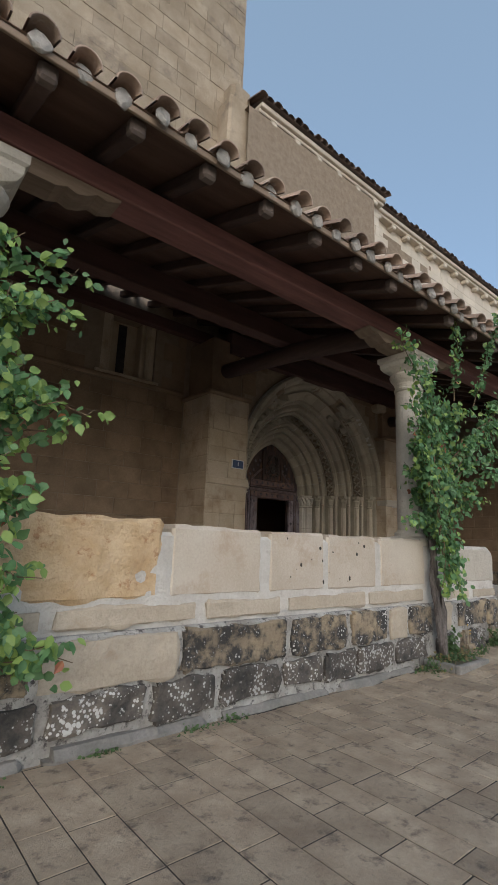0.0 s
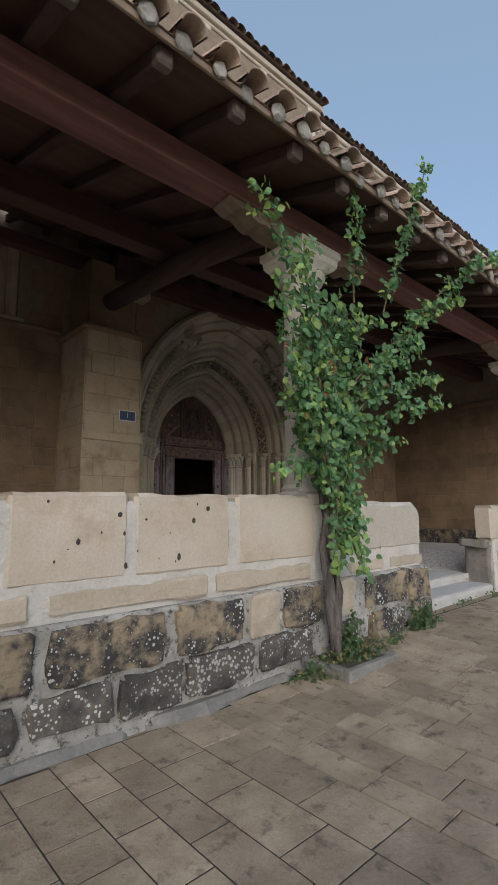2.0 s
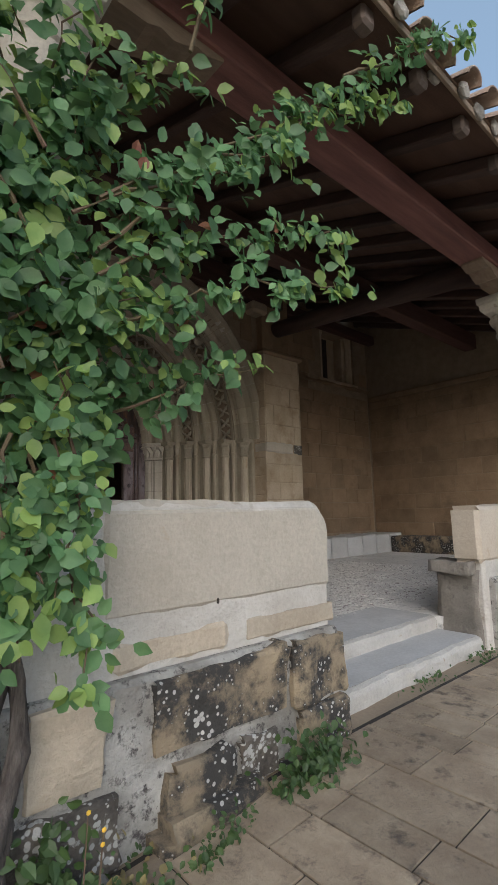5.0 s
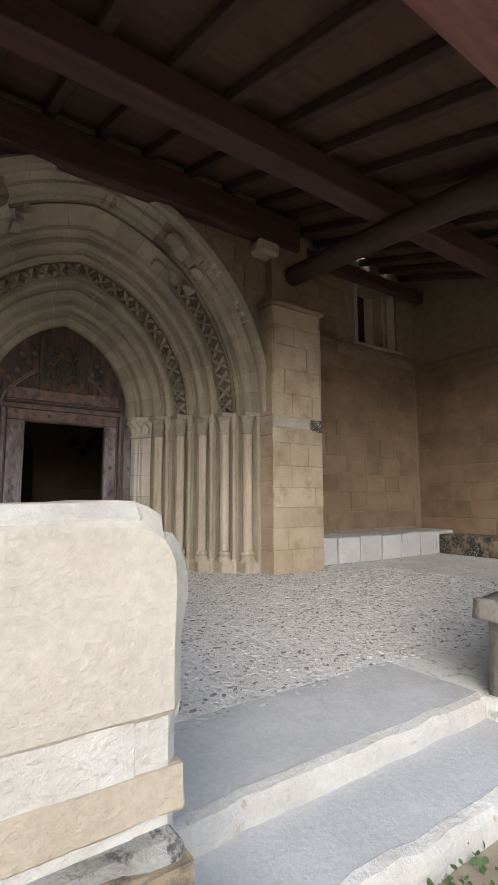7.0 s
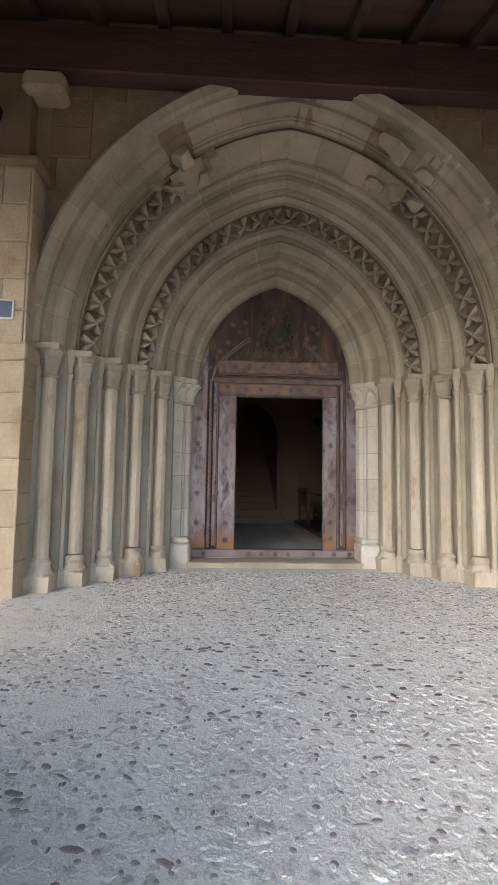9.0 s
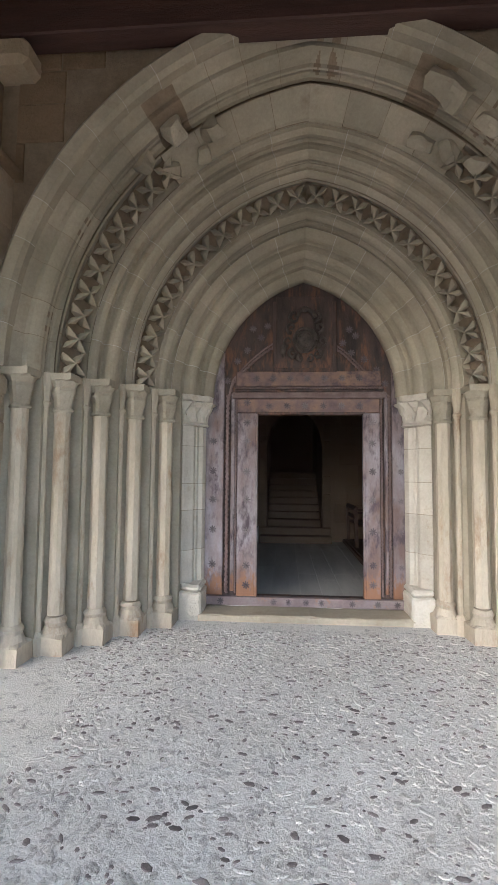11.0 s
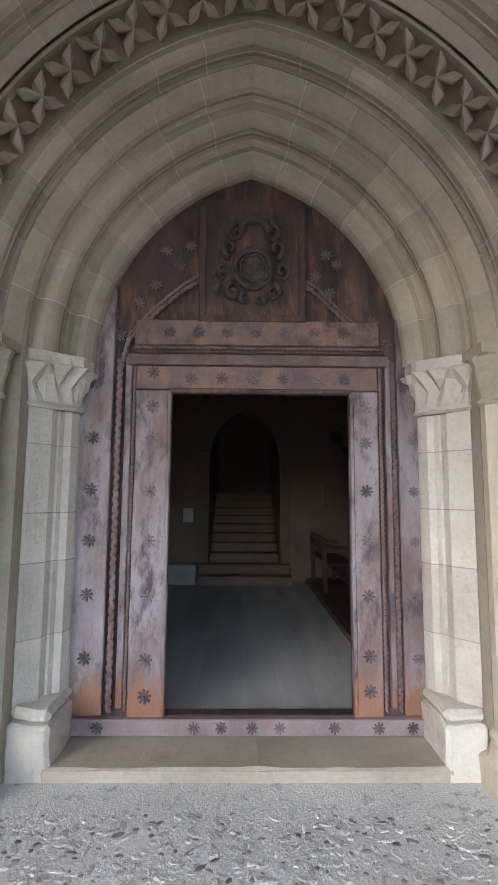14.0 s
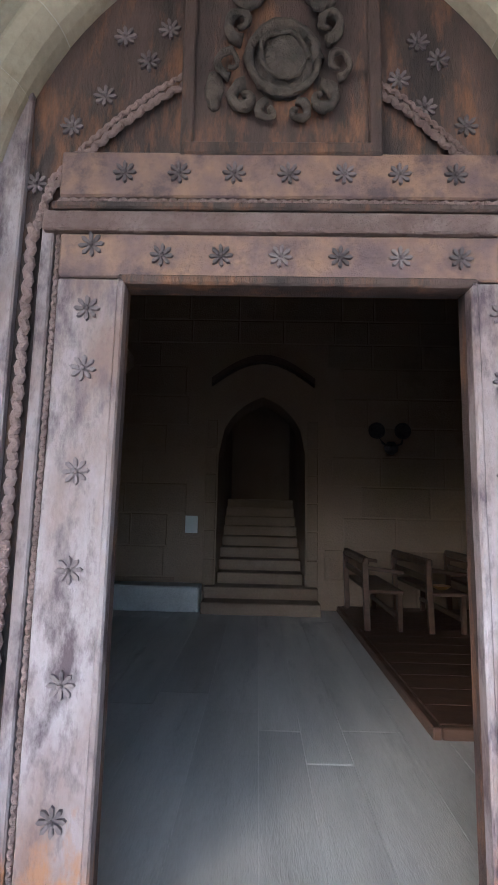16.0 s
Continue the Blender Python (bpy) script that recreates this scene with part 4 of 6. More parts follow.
roof = thing("porch_roof", "lean-to porch roof of dark red-brown timbers and old clay tiles", "roof")
box("front_beam", (-3.6, 3.50, 4.085), (16.3, 3.80, 4.30), M_WOOD, roof, 0.012, "heavy red-brown front beam")
# inner timbers take the darker copy, with the porch shade in its colour
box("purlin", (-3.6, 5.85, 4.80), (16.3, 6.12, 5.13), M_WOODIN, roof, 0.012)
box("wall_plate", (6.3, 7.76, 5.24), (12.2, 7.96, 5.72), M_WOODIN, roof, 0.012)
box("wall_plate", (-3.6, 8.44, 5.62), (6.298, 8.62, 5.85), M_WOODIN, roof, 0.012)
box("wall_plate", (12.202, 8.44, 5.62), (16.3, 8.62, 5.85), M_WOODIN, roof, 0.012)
k = 0
x = -3.2
while x < 16.2:
    bm = bmesh.new()
    w = 0.055
    pts = [(2.86, raf_z(2.86)), (8.72, raf_z(8.72)), (8.72, raf_z(8.72) + 0.13), (2.86, raf_z(2.86) + 0.13)]
    lv = [bm.verts.new((x - w, y, z)) for y, z in pts]
    rv = [bm.verts.new((x + w, y, z)) for y, z in pts]
    bm.faces.new(lv)
    bm.faces.new(rv[::-1])
    for i in range(4):
        bm.faces.new((lv[i], lv[(i + 1) % 4], rv[(i + 1) % 4], rv[i]))
    bmesh.ops.bevel(bm, geom=list(bm.edges), offset=0.012, segments=1, affect="EDGES")
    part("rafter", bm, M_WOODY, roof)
    box("rafter_end", (x - 0.062, 2.835, raf_z(2.86) + 0.002), (x + 0.062, 2.93, raf_z(2.9) + 0.118), M_TAIL, roof, 0.02, "grey rafter end, paler than the rafter")
    x += 0.615
    k += 1
# boarding in lengths across the rafters, with gaps at the wall over both windows
bm = bmesh.new()
y = 2.78
while y < 8.77:
    w = min(0.16, 8.78 - y)
    spans = [(-3.6, 16.3)]
    if y > 8.5:
        spans = [(-3.6, 3.84), (4.40, 4.52), (4.88, 14.55), (14.80, 15.24), (15.42, 16.3)]
    for a, b in spans:
        z0, z1 = raf_z(y) + 0.132, raf_z(y + w) + 0.132
        v = [bm.verts.new(p) for p in ((a, y - 0.006, z0), (b, y - 0.006, z0), (b, y + w, z1), (a, y + w, z1),
                                       (a, y - 0.006, z0 + 0.025), (b, y - 0.006, z0 + 0.025), (b, y + w, z1 + 0.025), (a, y + w, z1 + 0.025))]
        for q in ((0, 1, 2, 3), (7, 6, 5, 4), (0, 4, 5, 1), (3, 2, 6, 7)):
            bm.faces.new([v[i] for i in q])
    y += w
part("boarding", bm, M_BOARD, roof)
bm = bmesh.new()
v = [bm.verts.new(p) for p in ((-3.6, 2.75, raf_z(2.75) + 0.17), (16.3, 2.75, raf_z(2.75) + 0.17), (16.3, 8.48, raf_z(8.48) + 0.17), (-3.6, 8.48, raf_z(8.48) + 0.17))]
bm.faces.new(v)
part("underlay", bm, M_TILE, roof)
box("eave_board", (-3.6, 2.765, raf_z(2.78) + 0.105), (16.3, 2.79, raf_z(2.78) + 0.16), M_BRACKET, roof, 0.004, "weathered thin eave board")
for cx, py in ((6.24, 7.9), (12.08, 7.9), (0.88, 8.7)):
    bm = bmesh.new()
    xc = 6.27 if cx < 7 and cx > 2 else cx
    pts = [(xc if py > 8.5 else (COLS[1] if cx < 7 else COLS[2]), 3.70, 4.42), (cx, 5.8, 4.66), (cx, py + 0.12, 4.84)]
    tube(bm, pts, 0.17, 0.15, 10)
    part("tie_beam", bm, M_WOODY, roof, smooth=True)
for x in COLS:
    br = bmesh.new()
    half = [(0.0, 3.945), (0.52, 3.945), (0.60, 3.98), (0.68, 3.955), (0.76, 3.98), (0.84, 4.03), (0.92, 4.015), (0.99, 4.04), (1.04, 4.06), (1.04, 4.083)]
    prof = [(x - a, z) for a, z in half[::-1]] + [(x + a, z) for a, z in half[1:]]
    f0 = [br.verts.new((px, 3.53, pz)) for px, pz in prof]
    f1 = [br.verts.new((px, 3.77, pz)) for px, pz in prof]
    br.faces.new(f0)
    br.faces.new(f1[::-1])
    for i in range(len(prof)):
        q = (i + 1) % len(prof)
        br.faces.new((f0[q], f0[i], f1[i], f1[q]))
    part("bracket", br, M_BRACKET, roof, "carved grey wooden bracket over the column")


def tile_mesh(name, length, r0, r1, flip):
    bm = bmesh.new()
    n = 8
    g = []
    for y, r in ((0, r0), (length, r1)):
        outer, inner = [], []
        for i in range(n + 1):
            a = math.pi * i / n
            s = -1 if flip else 1
            outer.append(bm.verts.new((r * math.cos(a), y, s * r * 0.8 * math.sin(a))))
            inner.append(bm.verts.new(((r - 0.014) * math.cos(a), y, s * (r - 0.014) * 0.8 * math.sin(a))))
        g.append((outer, inner))
    (o0, i0), (o1, i1) = g
    for i in range(n):
        bm.faces.new((o0[i], o0[i + 1], o1[i + 1], o1[i]))
        bm.faces.new((i0[i], i1[i], i1[i + 1], i0[i + 1]))
        bm.faces.new((o0[i], i0[i], i0[i + 1], o0[i + 1]))
    bmesh.ops.recalc_face_normals(bm, faces=bm.faces)
    for f in bm.faces:
        f.smooth = True
    me = bpy.data.meshes.new(name)
    bm.to_mesh(me)
    bm.free()
    me.materials.append(M_TILE)
    return me


cover, pan = tile_mesh("cover_tile", 0.5, 0.098, 0.075, False), tile_mesh("pan_tile", 0.5, 0.10, 0.085, True)
bm = bmesh.new()
bmesh.ops.create_icosphere(bm, subdivisions=2, radius=0.086, matrix=Matrix.Diagonal((1, 0.45, 0.82, 1)))
for v in bm.verts:
    v.co += noise.noise_vector(v.co * 18) * 0.018
plug = bpy.data.meshes.new("tile_filling")
bm.to_mesh(plug)
bm.free()
plug.materials.append(mat("grey_tile_mortar", (0.33, 0.31, 0.28), (0.45, 0.42, 0.38), 9.0, vary=0.25, bump=0.7))
tilt = Matrix.Rotation(math.atan(SL), 4, "X")
x = -0.6
while x < 16.2:
    for row in range(2):
        y = 2.67 + row * 0.42 + rnd.uniform(-0.045, 0.04)
        z = raf_z(y) + 0.20 + row * 0.012
        rz = Matrix.Rotation(radians(rnd.uniform(-7, 7)), 4, "Z")
        piece("cover_tile", cover, roof, Matrix.Translation((x, y, z + 0.015 + rnd.uniform(-0.012, 0.012))) @ rz @ tilt)
        if row == 0:
            piece("tile_filling", plug, roof, Matrix.Translation((x, y + rnd.uniform(0.07, 0.12), z + rnd.uniform(-0.012, 0.006))) @ Matrix.Rotation(rnd.uniform(0, 6), 4, "Y") @ Matrix.Scale(rnd.uniform(0.74, 0.92), 4))
            piece("pan_tile", pan, roof, Matrix.Translation((x + 0.135, y + 0.11, z + 0.09)) @ tilt)
    x += 0.27
bm = bmesh.new()
x = -3.6
cols = []
while x < 16.3:
    for i in range(9):
        a = math.pi * i / 8
        cols.append((x + 0.1 * -math.cos(a), 0.075 * math.sin(a)))
    for i in range(1, 4):
        a = math.pi * i / 4
        cols.append((x + 0.135 - 0.035 * math.cos(a), -0.03 * math.sin(a)))
    x += 0.27
lo = [bm.verts.new((cx, 3.45, raf_z(3.45) + 0.22 + dz)) for cx, dz in cols]
hi = [bm.verts.new((cx, 8.48, raf_z(8.48) + 0.22 + dz)) for cx, dz in cols]
for i in range(len(cols) - 1):
    bm.faces.new((lo[i], lo[i + 1], hi[i + 1], hi[i]))
part("tile_field", bm, M_TILE, roof)

# ---- church above the porch ----
bm = bmesh.new()
stuff_blocks(bm, 1.5, 6.95, 8.6, 20.0, 8.7, 0.40, 0.7, 0.014, 21)
tagged(part("tower_stones", bm, M_TOWER, wall_tower), kind="stuff")
struct("tower_side", (6.35, 9.3, 9.0), (6.95, 15.0, 24.0), M_TOWER)
struct("tower_roof", (-6.1, 8.6, 24.0), (7.05, 15.1, 24.4), M_TILE_FAR)
bm = bmesh.new()
add_box(bm, (6.2, 8.15, 8.5), (7.35, 9.0, 12.1), 0.06)
add_box(bm, (6.35, 8.3, 12.05), (7.0, 9.0, 12.75), 0.12)
bmesh.ops.subdivide_edges(bm, edges=bm.edges, cuts=2, use_grid_fill=True)
for v in bm.verts:
    v.co += noise.noise_vector(v.co * 1.7) * 0.08
tagged(part("tower_buttress", bm, M_TOWER), kind="structure")


def upper_nave(x0, x1, yf, top, seed):
    w = struct("wall_nave", (x0, yf, 8.0), (x1, yf + 1.4, top - 0.1), M_NAVE)
    bm = bmesh.new()
    stuff_blocks(bm, x0, x1, 8.4, top - 0.42, yf, 0.34, 0.62, 0.012, seed)
    tagged(part("nave_stones", bm, M_NAVE, w), kind="stuff")
    c = thing("cornice", "stone cornice on small corbels under the nave roof", "cornice")
    bm = bmesh.new()
    add_box(bm, (x0, yf - 0.30, top - 0.14), (x1, yf + 0.3, top), 0.02)
    add_box(bm, (x0, yf - 0.22, top - 0.24), (x1, yf + 0.3, top - 0.14), 0.02)
    part("cornice_moulding", bm, M_NAVE, c)
    x = x0 + 0.5
    while x < x1:
        bm = bmesh.new()
        add_box(bm, (x - 0.11, yf - 0.24, top - 0.40), (x + 0.11, yf + 0.1, top - 0.24), 0.03)
        part("corbel", bm, M_NAVE, c)
        x += 0.86
    r = thing("nave_roof", "dark old clay tile roof edge of the nave", "roof")
    bm = bmesh.new()
    rr = random.Random(seed)
    x = x0 - 0.05
    while x < x1 + 0.05:
        zz = rr.uniform(-0.02, 0.04)
        v = []
        for y, z in ((yf - 0.42 + rr.uniform(-0.05, 0.03), top + 0.03), (yf + 3.0, top + 1.05)):
            for i in range(7):
                a = math.pi * i / 6
                v.append(bm.verts.new((x - 0.13 * math.cos(a), y, z + zz + 0.12 * math.sin(a))))
        for i in range(6):
            bm.faces.new((v[i], v[i + 1], v[i + 8], v[i + 7]))
        x += 0.25
    tagged(part("roof_tiles", bm, M_TILE_FAR, r), kind="stuff")
    bm = bmesh.new()
    v = [bm.verts.new(p) for p in ((x0, yf - 0.4, top + 0.02), (x1, yf - 0.4, top + 0.02), (x1, yf + 3.0, top + 1.0), (x0, yf + 3.0, top + 1.0))]
    bm.faces.new(v)
    part("roof_bed", bm, M_TILE_FAR, r)


upper_nave(7.0, 12.25, 8.22, 12.22, 31)
upper_nave(12.25, 34.0, 8.75, 12.5, 32)

# ---- the great door with its open wicket ----
DY = 9.60
OX0, OX1, OZ0, OZ1 = 8.668, 9.815, 0.552, 2.506
door = thing("church_door", "old studded reddish wooden church door with an open wicket", "door")
bm = bmesh.new()
xs = sorted({CX - 1.10 + i * 2.2 / 40 for i in range(41)} | {OX0, OX1})
for x0, x1 in zip(xs, xs[1:]):
    t0, t1 = arch_height(x0, 0.03), arch_height(x1, 0.03)
    lows = [0.44, 0.44] if x1 <= OX0 + 1e-6 or x0 >= OX1 - 1e-6 else [OZ1, OZ1]
    segs = [(lows[0], t0, t1)] + ([(0.44, OZ0, OZ0)] if lows[0] > 1 else [])
    for zb, a, b in segs:
        v = [bm.verts.new(p) for p in ((x0, DY + 0.02, zb), (x1, DY + 0.02, zb), (x1, DY + 0.02, b), (x0, DY + 0.02, a), (x0, DY + 0.10, zb), (x1, DY + 0.10, zb), (x1, DY + 0.10, b), (x0, DY + 0.10, a))]
        for q in ((0, 1, 2, 3), (7, 6, 5, 4), (0, 4, 5, 1), (3, 2, 6, 7)):
            bm.faces.new([v[i] for i in q])
for x in (OX0, OX1):
    v = [bm.verts.new(p) for p in ((x, DY + 0.02, OZ0), (x, DY + 0.10, OZ0), (x, DY + 0.10, OZ1), (x, DY + 0.02, OZ1))]
    bm.faces.new(v)
part("panel", bm, M_DOORD, door, "dark arched door boards")


def board(name, x0, x1, z0, z1, material, front, label="", parent=door):
    bm = bmesh.new()
    add_box(bm, (x0, front, z0), (x1, DY + 0.022, z1), 0.006)
    bmesh.ops.subdivide_edges(bm, edges=[e for e in bm.edges if abs(e.verts[0].co.z - e.verts[1].co.z) > 0.4], cuts=7)
    for v in bm.verts:
        v.co.x += 0.004 * noise.noise(v.co * 6)
        v.co.z = min(v.co.z, arch_height(v.co.x, 0.03))
    return part(name, bm, material, parent, label)


board("stile", 8.46, OX0, 0.552, OZ1, M_DOOR, DY - 0.025)
board("stile", OX1, 9.98, 0.552, OZ1, M_DOOR, DY - 0.025)
for a, b in ((8.075, 8.31), (10.11, 10.275)):
    board("outer_stile", a, b, 0.555, 3.25, M_DOOR, DY - 0.012)
board("edge_moulding", 8.39, 8.432, 0.60, 2.72, M_DOOR, DY - 0.02)
board("edge_moulding", 10.03, 10.065, 0.60, 2.72, M_DOOR, DY - 0.02)
board("top_rail", 8.46, 9.98, OZ1 + 0.003, 2.662, M_DOORHI, DY - 0.028, "worn orange-brown studded top rail")
board("cornice_moulding", 8.40, 10.05, 2.665, 2.735, M_CARVE, DY - 0.045)
board("cornice_moulding", 8.43, 10.02, 2.737, 2.762, M_DOORD, DY - 0.055)
board("lintel_rail", 8.44, 10.0, 2.80, 2.965, M_DOORHI, DY - 0.022, "worn orange-brown studded rail")
board("bottom_rail", 8.07, 10.28, 0.458, 0.55, M_DOORP, DY - 0.045)
for a, b in ((OX0 - 0.012, OX0 + 0.014), (OX1 - 0.014, OX1 + 0.012)):
    board("wicket_edge", a, b, OZ0, OZ1, M_DOOR, DY - 0.034)
board("wicket_edge", OX0 - 0.012, OX1 + 0.012, OZ1 - 0.02, OZ1 + 0.012, M_DOORD, DY - 0.034)


def rope(pts, r):
    """A carved rope moulding: leaf-like lumps along a line in the door's plane."""
    bm = bmesh.new()
    for a, b in zip(pts, pts[1:]):
        a, b = Vector(a), Vector(b)
        n = max(1, int((b - a).length / (r * 1.05)))
        for k in range(n):
            p = a + (b - a) * (k + 0.5) / n
            ang = math.atan2(b.z - a.z, b.x - a.x)
            m = Matrix.Translation((p.x, p.y, p.z)) @ Matrix.Rotation(-ang, 4, "Y") @ Matrix.Rotation(radians(35 * (1 if k % 2 else -1)), 4, "Y") @ Matrix.Diagonal((1.15, 0.55, 0.7, 1))
            bmesh.ops.create_icosphere(bm, subdivisions=1, radius=r, matrix=m)
    return part("rope_moulding", bm, M_CARVE, door, "carved leaf and rope moulding")


for x, r in ((8.35, 0.026), (8.444, 0.014), (10.0, 0.016), (10.085, 0.022)):
    rope([(x, DY - 0.005, 0.58), (x, DY - 0.005, 2.70)], r)
rope([(8.44, DY - 0.02, 2.783), (10.02, DY - 0.02, 2.783)], 0.016)
for arc in ([(8.35, 2.62), (8.40, 2.83), (8.50, 2.95), (8.62, 3.07), (8.74, 3.17), (8.85, 3.24)], [(10.06, 2.66), (9.96, 2.80), (9.83, 2.93), (9.71, 3.05), (9.61, 3.15), (9.51, 3.22)]):
    for off, r in ((0.0, 0.021), (0.04, 0.015)):
        rope([(x, DY - 0.004, z + off) for x, z in arc], r)
# panel with carved arms, drawn as plain shapes
arms_panel = board("arms_panel", 8.87, 9.50, 2.985, 3.80, M_DOORD, DY - 0.012)
for a in ((8.84, 8.885), (9.485, 9.53)):
    board("panel_frame", a[0], a[1], 2.97, 3.74, M_DOORD, DY - 0.03)
board("panel_frame", 8.84, 9.53, 2.955, 3.0, M_DOORD, DY - 0.032)
EX, EZ = 9.19, 3.30
bm = bmesh.new()
bmesh.ops.create_uvsphere(bm, u_segments=24, v_segments=12, radius=1, matrix=Matrix.Translation((EX, DY - 0.012, EZ)) @ Matrix.Diagonal((0.115, 0.045, 0.135, 1)))
for v in bm.verts:
    v.co += noise.noise_vector(v.co * 16) * 0.014


def scroll(cx, cz, r0, r1, a0, a1, thick, dy=0.035):
    """A carved curl: a tube winding from radius r0 to r1."""
    pts = []
    for q in range(15):
        t = q / 14
        a, rr = a0 + (a1 - a0) * t, r0 + (r1 - r0) * t
        pts.append((cx + rr * math.cos(a), DY - dy - 0.012 * math.sin(math.pi * t), cz + rr * 1.1 * math.sin(a)))
    tube(bm, pts, thick, thick * 0.55, 7)


scroll(EX, EZ, 0.12, 0.12, 0, 2 * math.pi, 0.022)
scroll(EX, EZ, 0.085, 0.075, 0, 2 * math.pi, 0.011, 0.05)
for sx in (-1, 1):
    up, down = (math.pi * 0.5, -math.pi * 1.6) if sx > 0 else (math.pi * 0.5, math.pi * 2.6)
    scroll(EX + sx * 0.13, EZ - 0.15, 0.055, 0.012, up, down, 0.022)
    scroll(EX + sx * 0.15, EZ + 0.14, 0.055, 0.012, -up, -down, 0.02)
    scroll(EX + sx * 0.185, EZ - 0.01, 0.05, 0.014, -up, -down, 0.015)
    scroll(EX + sx * 0.115, EZ + 0.25, 0.06, 0.015, up, down, 0.022)
    scroll(EX + sx * 0.05, EZ - 0.20, 0.04, 0.01, up, down, 0.015)
scroll(EX, EZ + 0.24, 0.10, 0.085, 0.1, math.pi - 0.1, 0.030)
bmesh.ops.create_icosphere(bm, subdivisions=2, radius=0.05, matrix=Matrix.Translation((EX, DY - 0.04, EZ + 0.345)) @ Matrix.Diagonal((1.0, 0.6, 0.75, 1)))
bmesh.ops.create_icosphere(bm, subdivisions=2, radius=0.045, matrix=Matrix.Translation((EX - 0.24, DY - 0.02, EZ - 0.10)) @ Matrix.Diagonal((0.7, 0.5, 1.7, 1)))
for v in bm.verts:
    v.co += noise.noise_vector(v.co * 28) * 0.010
part("carved_arms", bm, M_ARMS, arms_panel, "dark carved wooden coat of arms", smooth=True)
# iron rosettes
bm = bmesh.new()
ring = []
for k in range(32):
    a = 2 * math.pi * k / 32
    r = 0.016 + 0.030 * abs(math.cos(4 * a)) ** 0.9
    ring.append(bm.verts.new((r * math.cos(a), -0.004 - 0.006 * abs(math.cos(4 * a)), r * math.sin(a))))
c0 = bm.verts.new((0, -0.004, 0))
for k in range(32):
    bm.faces.new((c0, ring[k], ring[(k + 1) % 32]))
low = [bm.verts.new((v.co.x, 0.004, v.co.z)) for v in ring]
for k in range(32):
    bm.faces.new((ring[k], low[k], low[(k + 1) % 32], ring[(k + 1) % 32]))
bmesh.ops.create_icosphere(bm, subdivisions=1, radius=0.011, matrix=Matrix.Translation((0, -0.012, 0)))
bmesh.ops.recalc_face_normals(bm, faces=bm.faces)
ros = bpy.data.meshes.new("rosette")
bm.to_mesh(ros)
bm.free()
ros.materials.append(M_STUD)


def rosette(x, z, y, s=1.0):
    piece("rosette", ros, door, Matrix.Translation((x, y, z)) @ Matrix.Rotation(radians(rnd.uniform(-8, 8)), 4, "Y") @ Matrix.Scale(s * 0.82, 4))


for z in (2.62, 2.40, 2.20, 1.87, 1.57, 1.24, 0.875, 0.67):
    rosette(8.565, z, DY - 0.027, 1.15)
for z in (2.40, 2.18, 1.88, 1.58, 1.25, 0.90, 0.70):
    rosette(9.90, z, DY - 0.027, 1.1)
for z in (2.55, 2.2, 1.88, 1.57, 1.25, 0.88):
    rosette(8.20, z, DY - 0.017, 1.1)
    rosette(10.195, z, DY - 0.017, 0.9)
for k in range(6):
    rosette(8.80 + k * 0.195, 2.585, DY - 0.03, 1.05)
for k in range(7):
    rosette(8.66 + k * 0.185, 2.885, DY - 0.024, 1.05)
for x, z in ((8.34, 2.87), (8.45, 3.09), (8.56, 3.21), (8.71, 3.35), (8.78, 3.48), (9.60, 3.28), (9.69, 3.17), (9.83, 3.10), (9.96, 2.98), (10.05, 2.83), (9.67, 3.43), (8.62, 3.45), (9.74, 3.36)):
    rosette(x, z, DY + 0.018, 1.1)
for x in (8.30, 8.86, 9.02, 9.2, 9.36, 9.68, 9.94, 10.14):
    rosette(x, 0.505, DY - 0.047, 0.95)

# ---- inside the church ----
INZ = 0.50
struct("floor_nave", (3.0, 9.6, 0.1), (15.0, 18.0, INZ - 0.003), M_INFLOOR)
struct("wall_nave_south_1", (3.0, 9.80, 0.1), (8.12, 9.98, 7.0), M_INWALL)
struct("wall_nave_south_2", (10.24, 9.80, 0.1), (15.0, 9.98, 7.0), M_INWALL)
struct("wall_nave_south_3", (8.12, 9.80, 4.1), (10.24, 9.98, 7.0), M_INWALL)
struct("wall_nave_west", (2.7, 9.6, 0.1), (3.0, 18.0, 7.0), M_INWALL)
struct("wall_nave_east", (15.0, 9.6, 0.1), (15.3, 18.0, 7.0), M_INWALL)
tagged(box("ceiling", (2.7, 9.8, 7.0), (15.3, 18.3, 7.2), M_INWALL), kind="structure")
NX0, NX1, NSP, NTOP, NY = 8.60, 9.74, 2.45, 3.22, 14.4


def n_arch(x, grow=0.0):
    a = (NX1 - NX0) / 2
    h = NTOP - NSP
    r = (a * a + h * h) / (2 * a)
    t = abs(x - (NX0 + NX1) / 2) + r - a
    return NSP + math.sqrt(max(0.0, (r + grow) ** 2 - t * t))


bm = bmesh.new()
add_box(bm, (3.0, NY, 0.1), (NX0, NY + 0.6, 7.0))
add_box(bm, (NX1, NY, 0.1), (15.0, NY + 0.6, 7.0))
for i in range(16):
    x0, x1 = NX0 + (NX1 - NX0) * i / 16, NX0 + (NX1 - NX0) * (i + 1) / 16
    v = [bm.verts.new(p) for p in ((x0, NY, n_arch(x0)), (x1, NY, n_arch(x1)), (x1, NY, 7.0), (x0, NY, 7.0), (x0, NY + 0.6, n_arch(x0)), (x1, NY + 0.6, n_arch(x1)))]
    bm.faces.new(v[:4])
    bm.faces.new((v[0], v[4], v[5], v[1]))
bmesh.ops.remove_doubles(bm, verts=bm.verts, dist=0.0005)
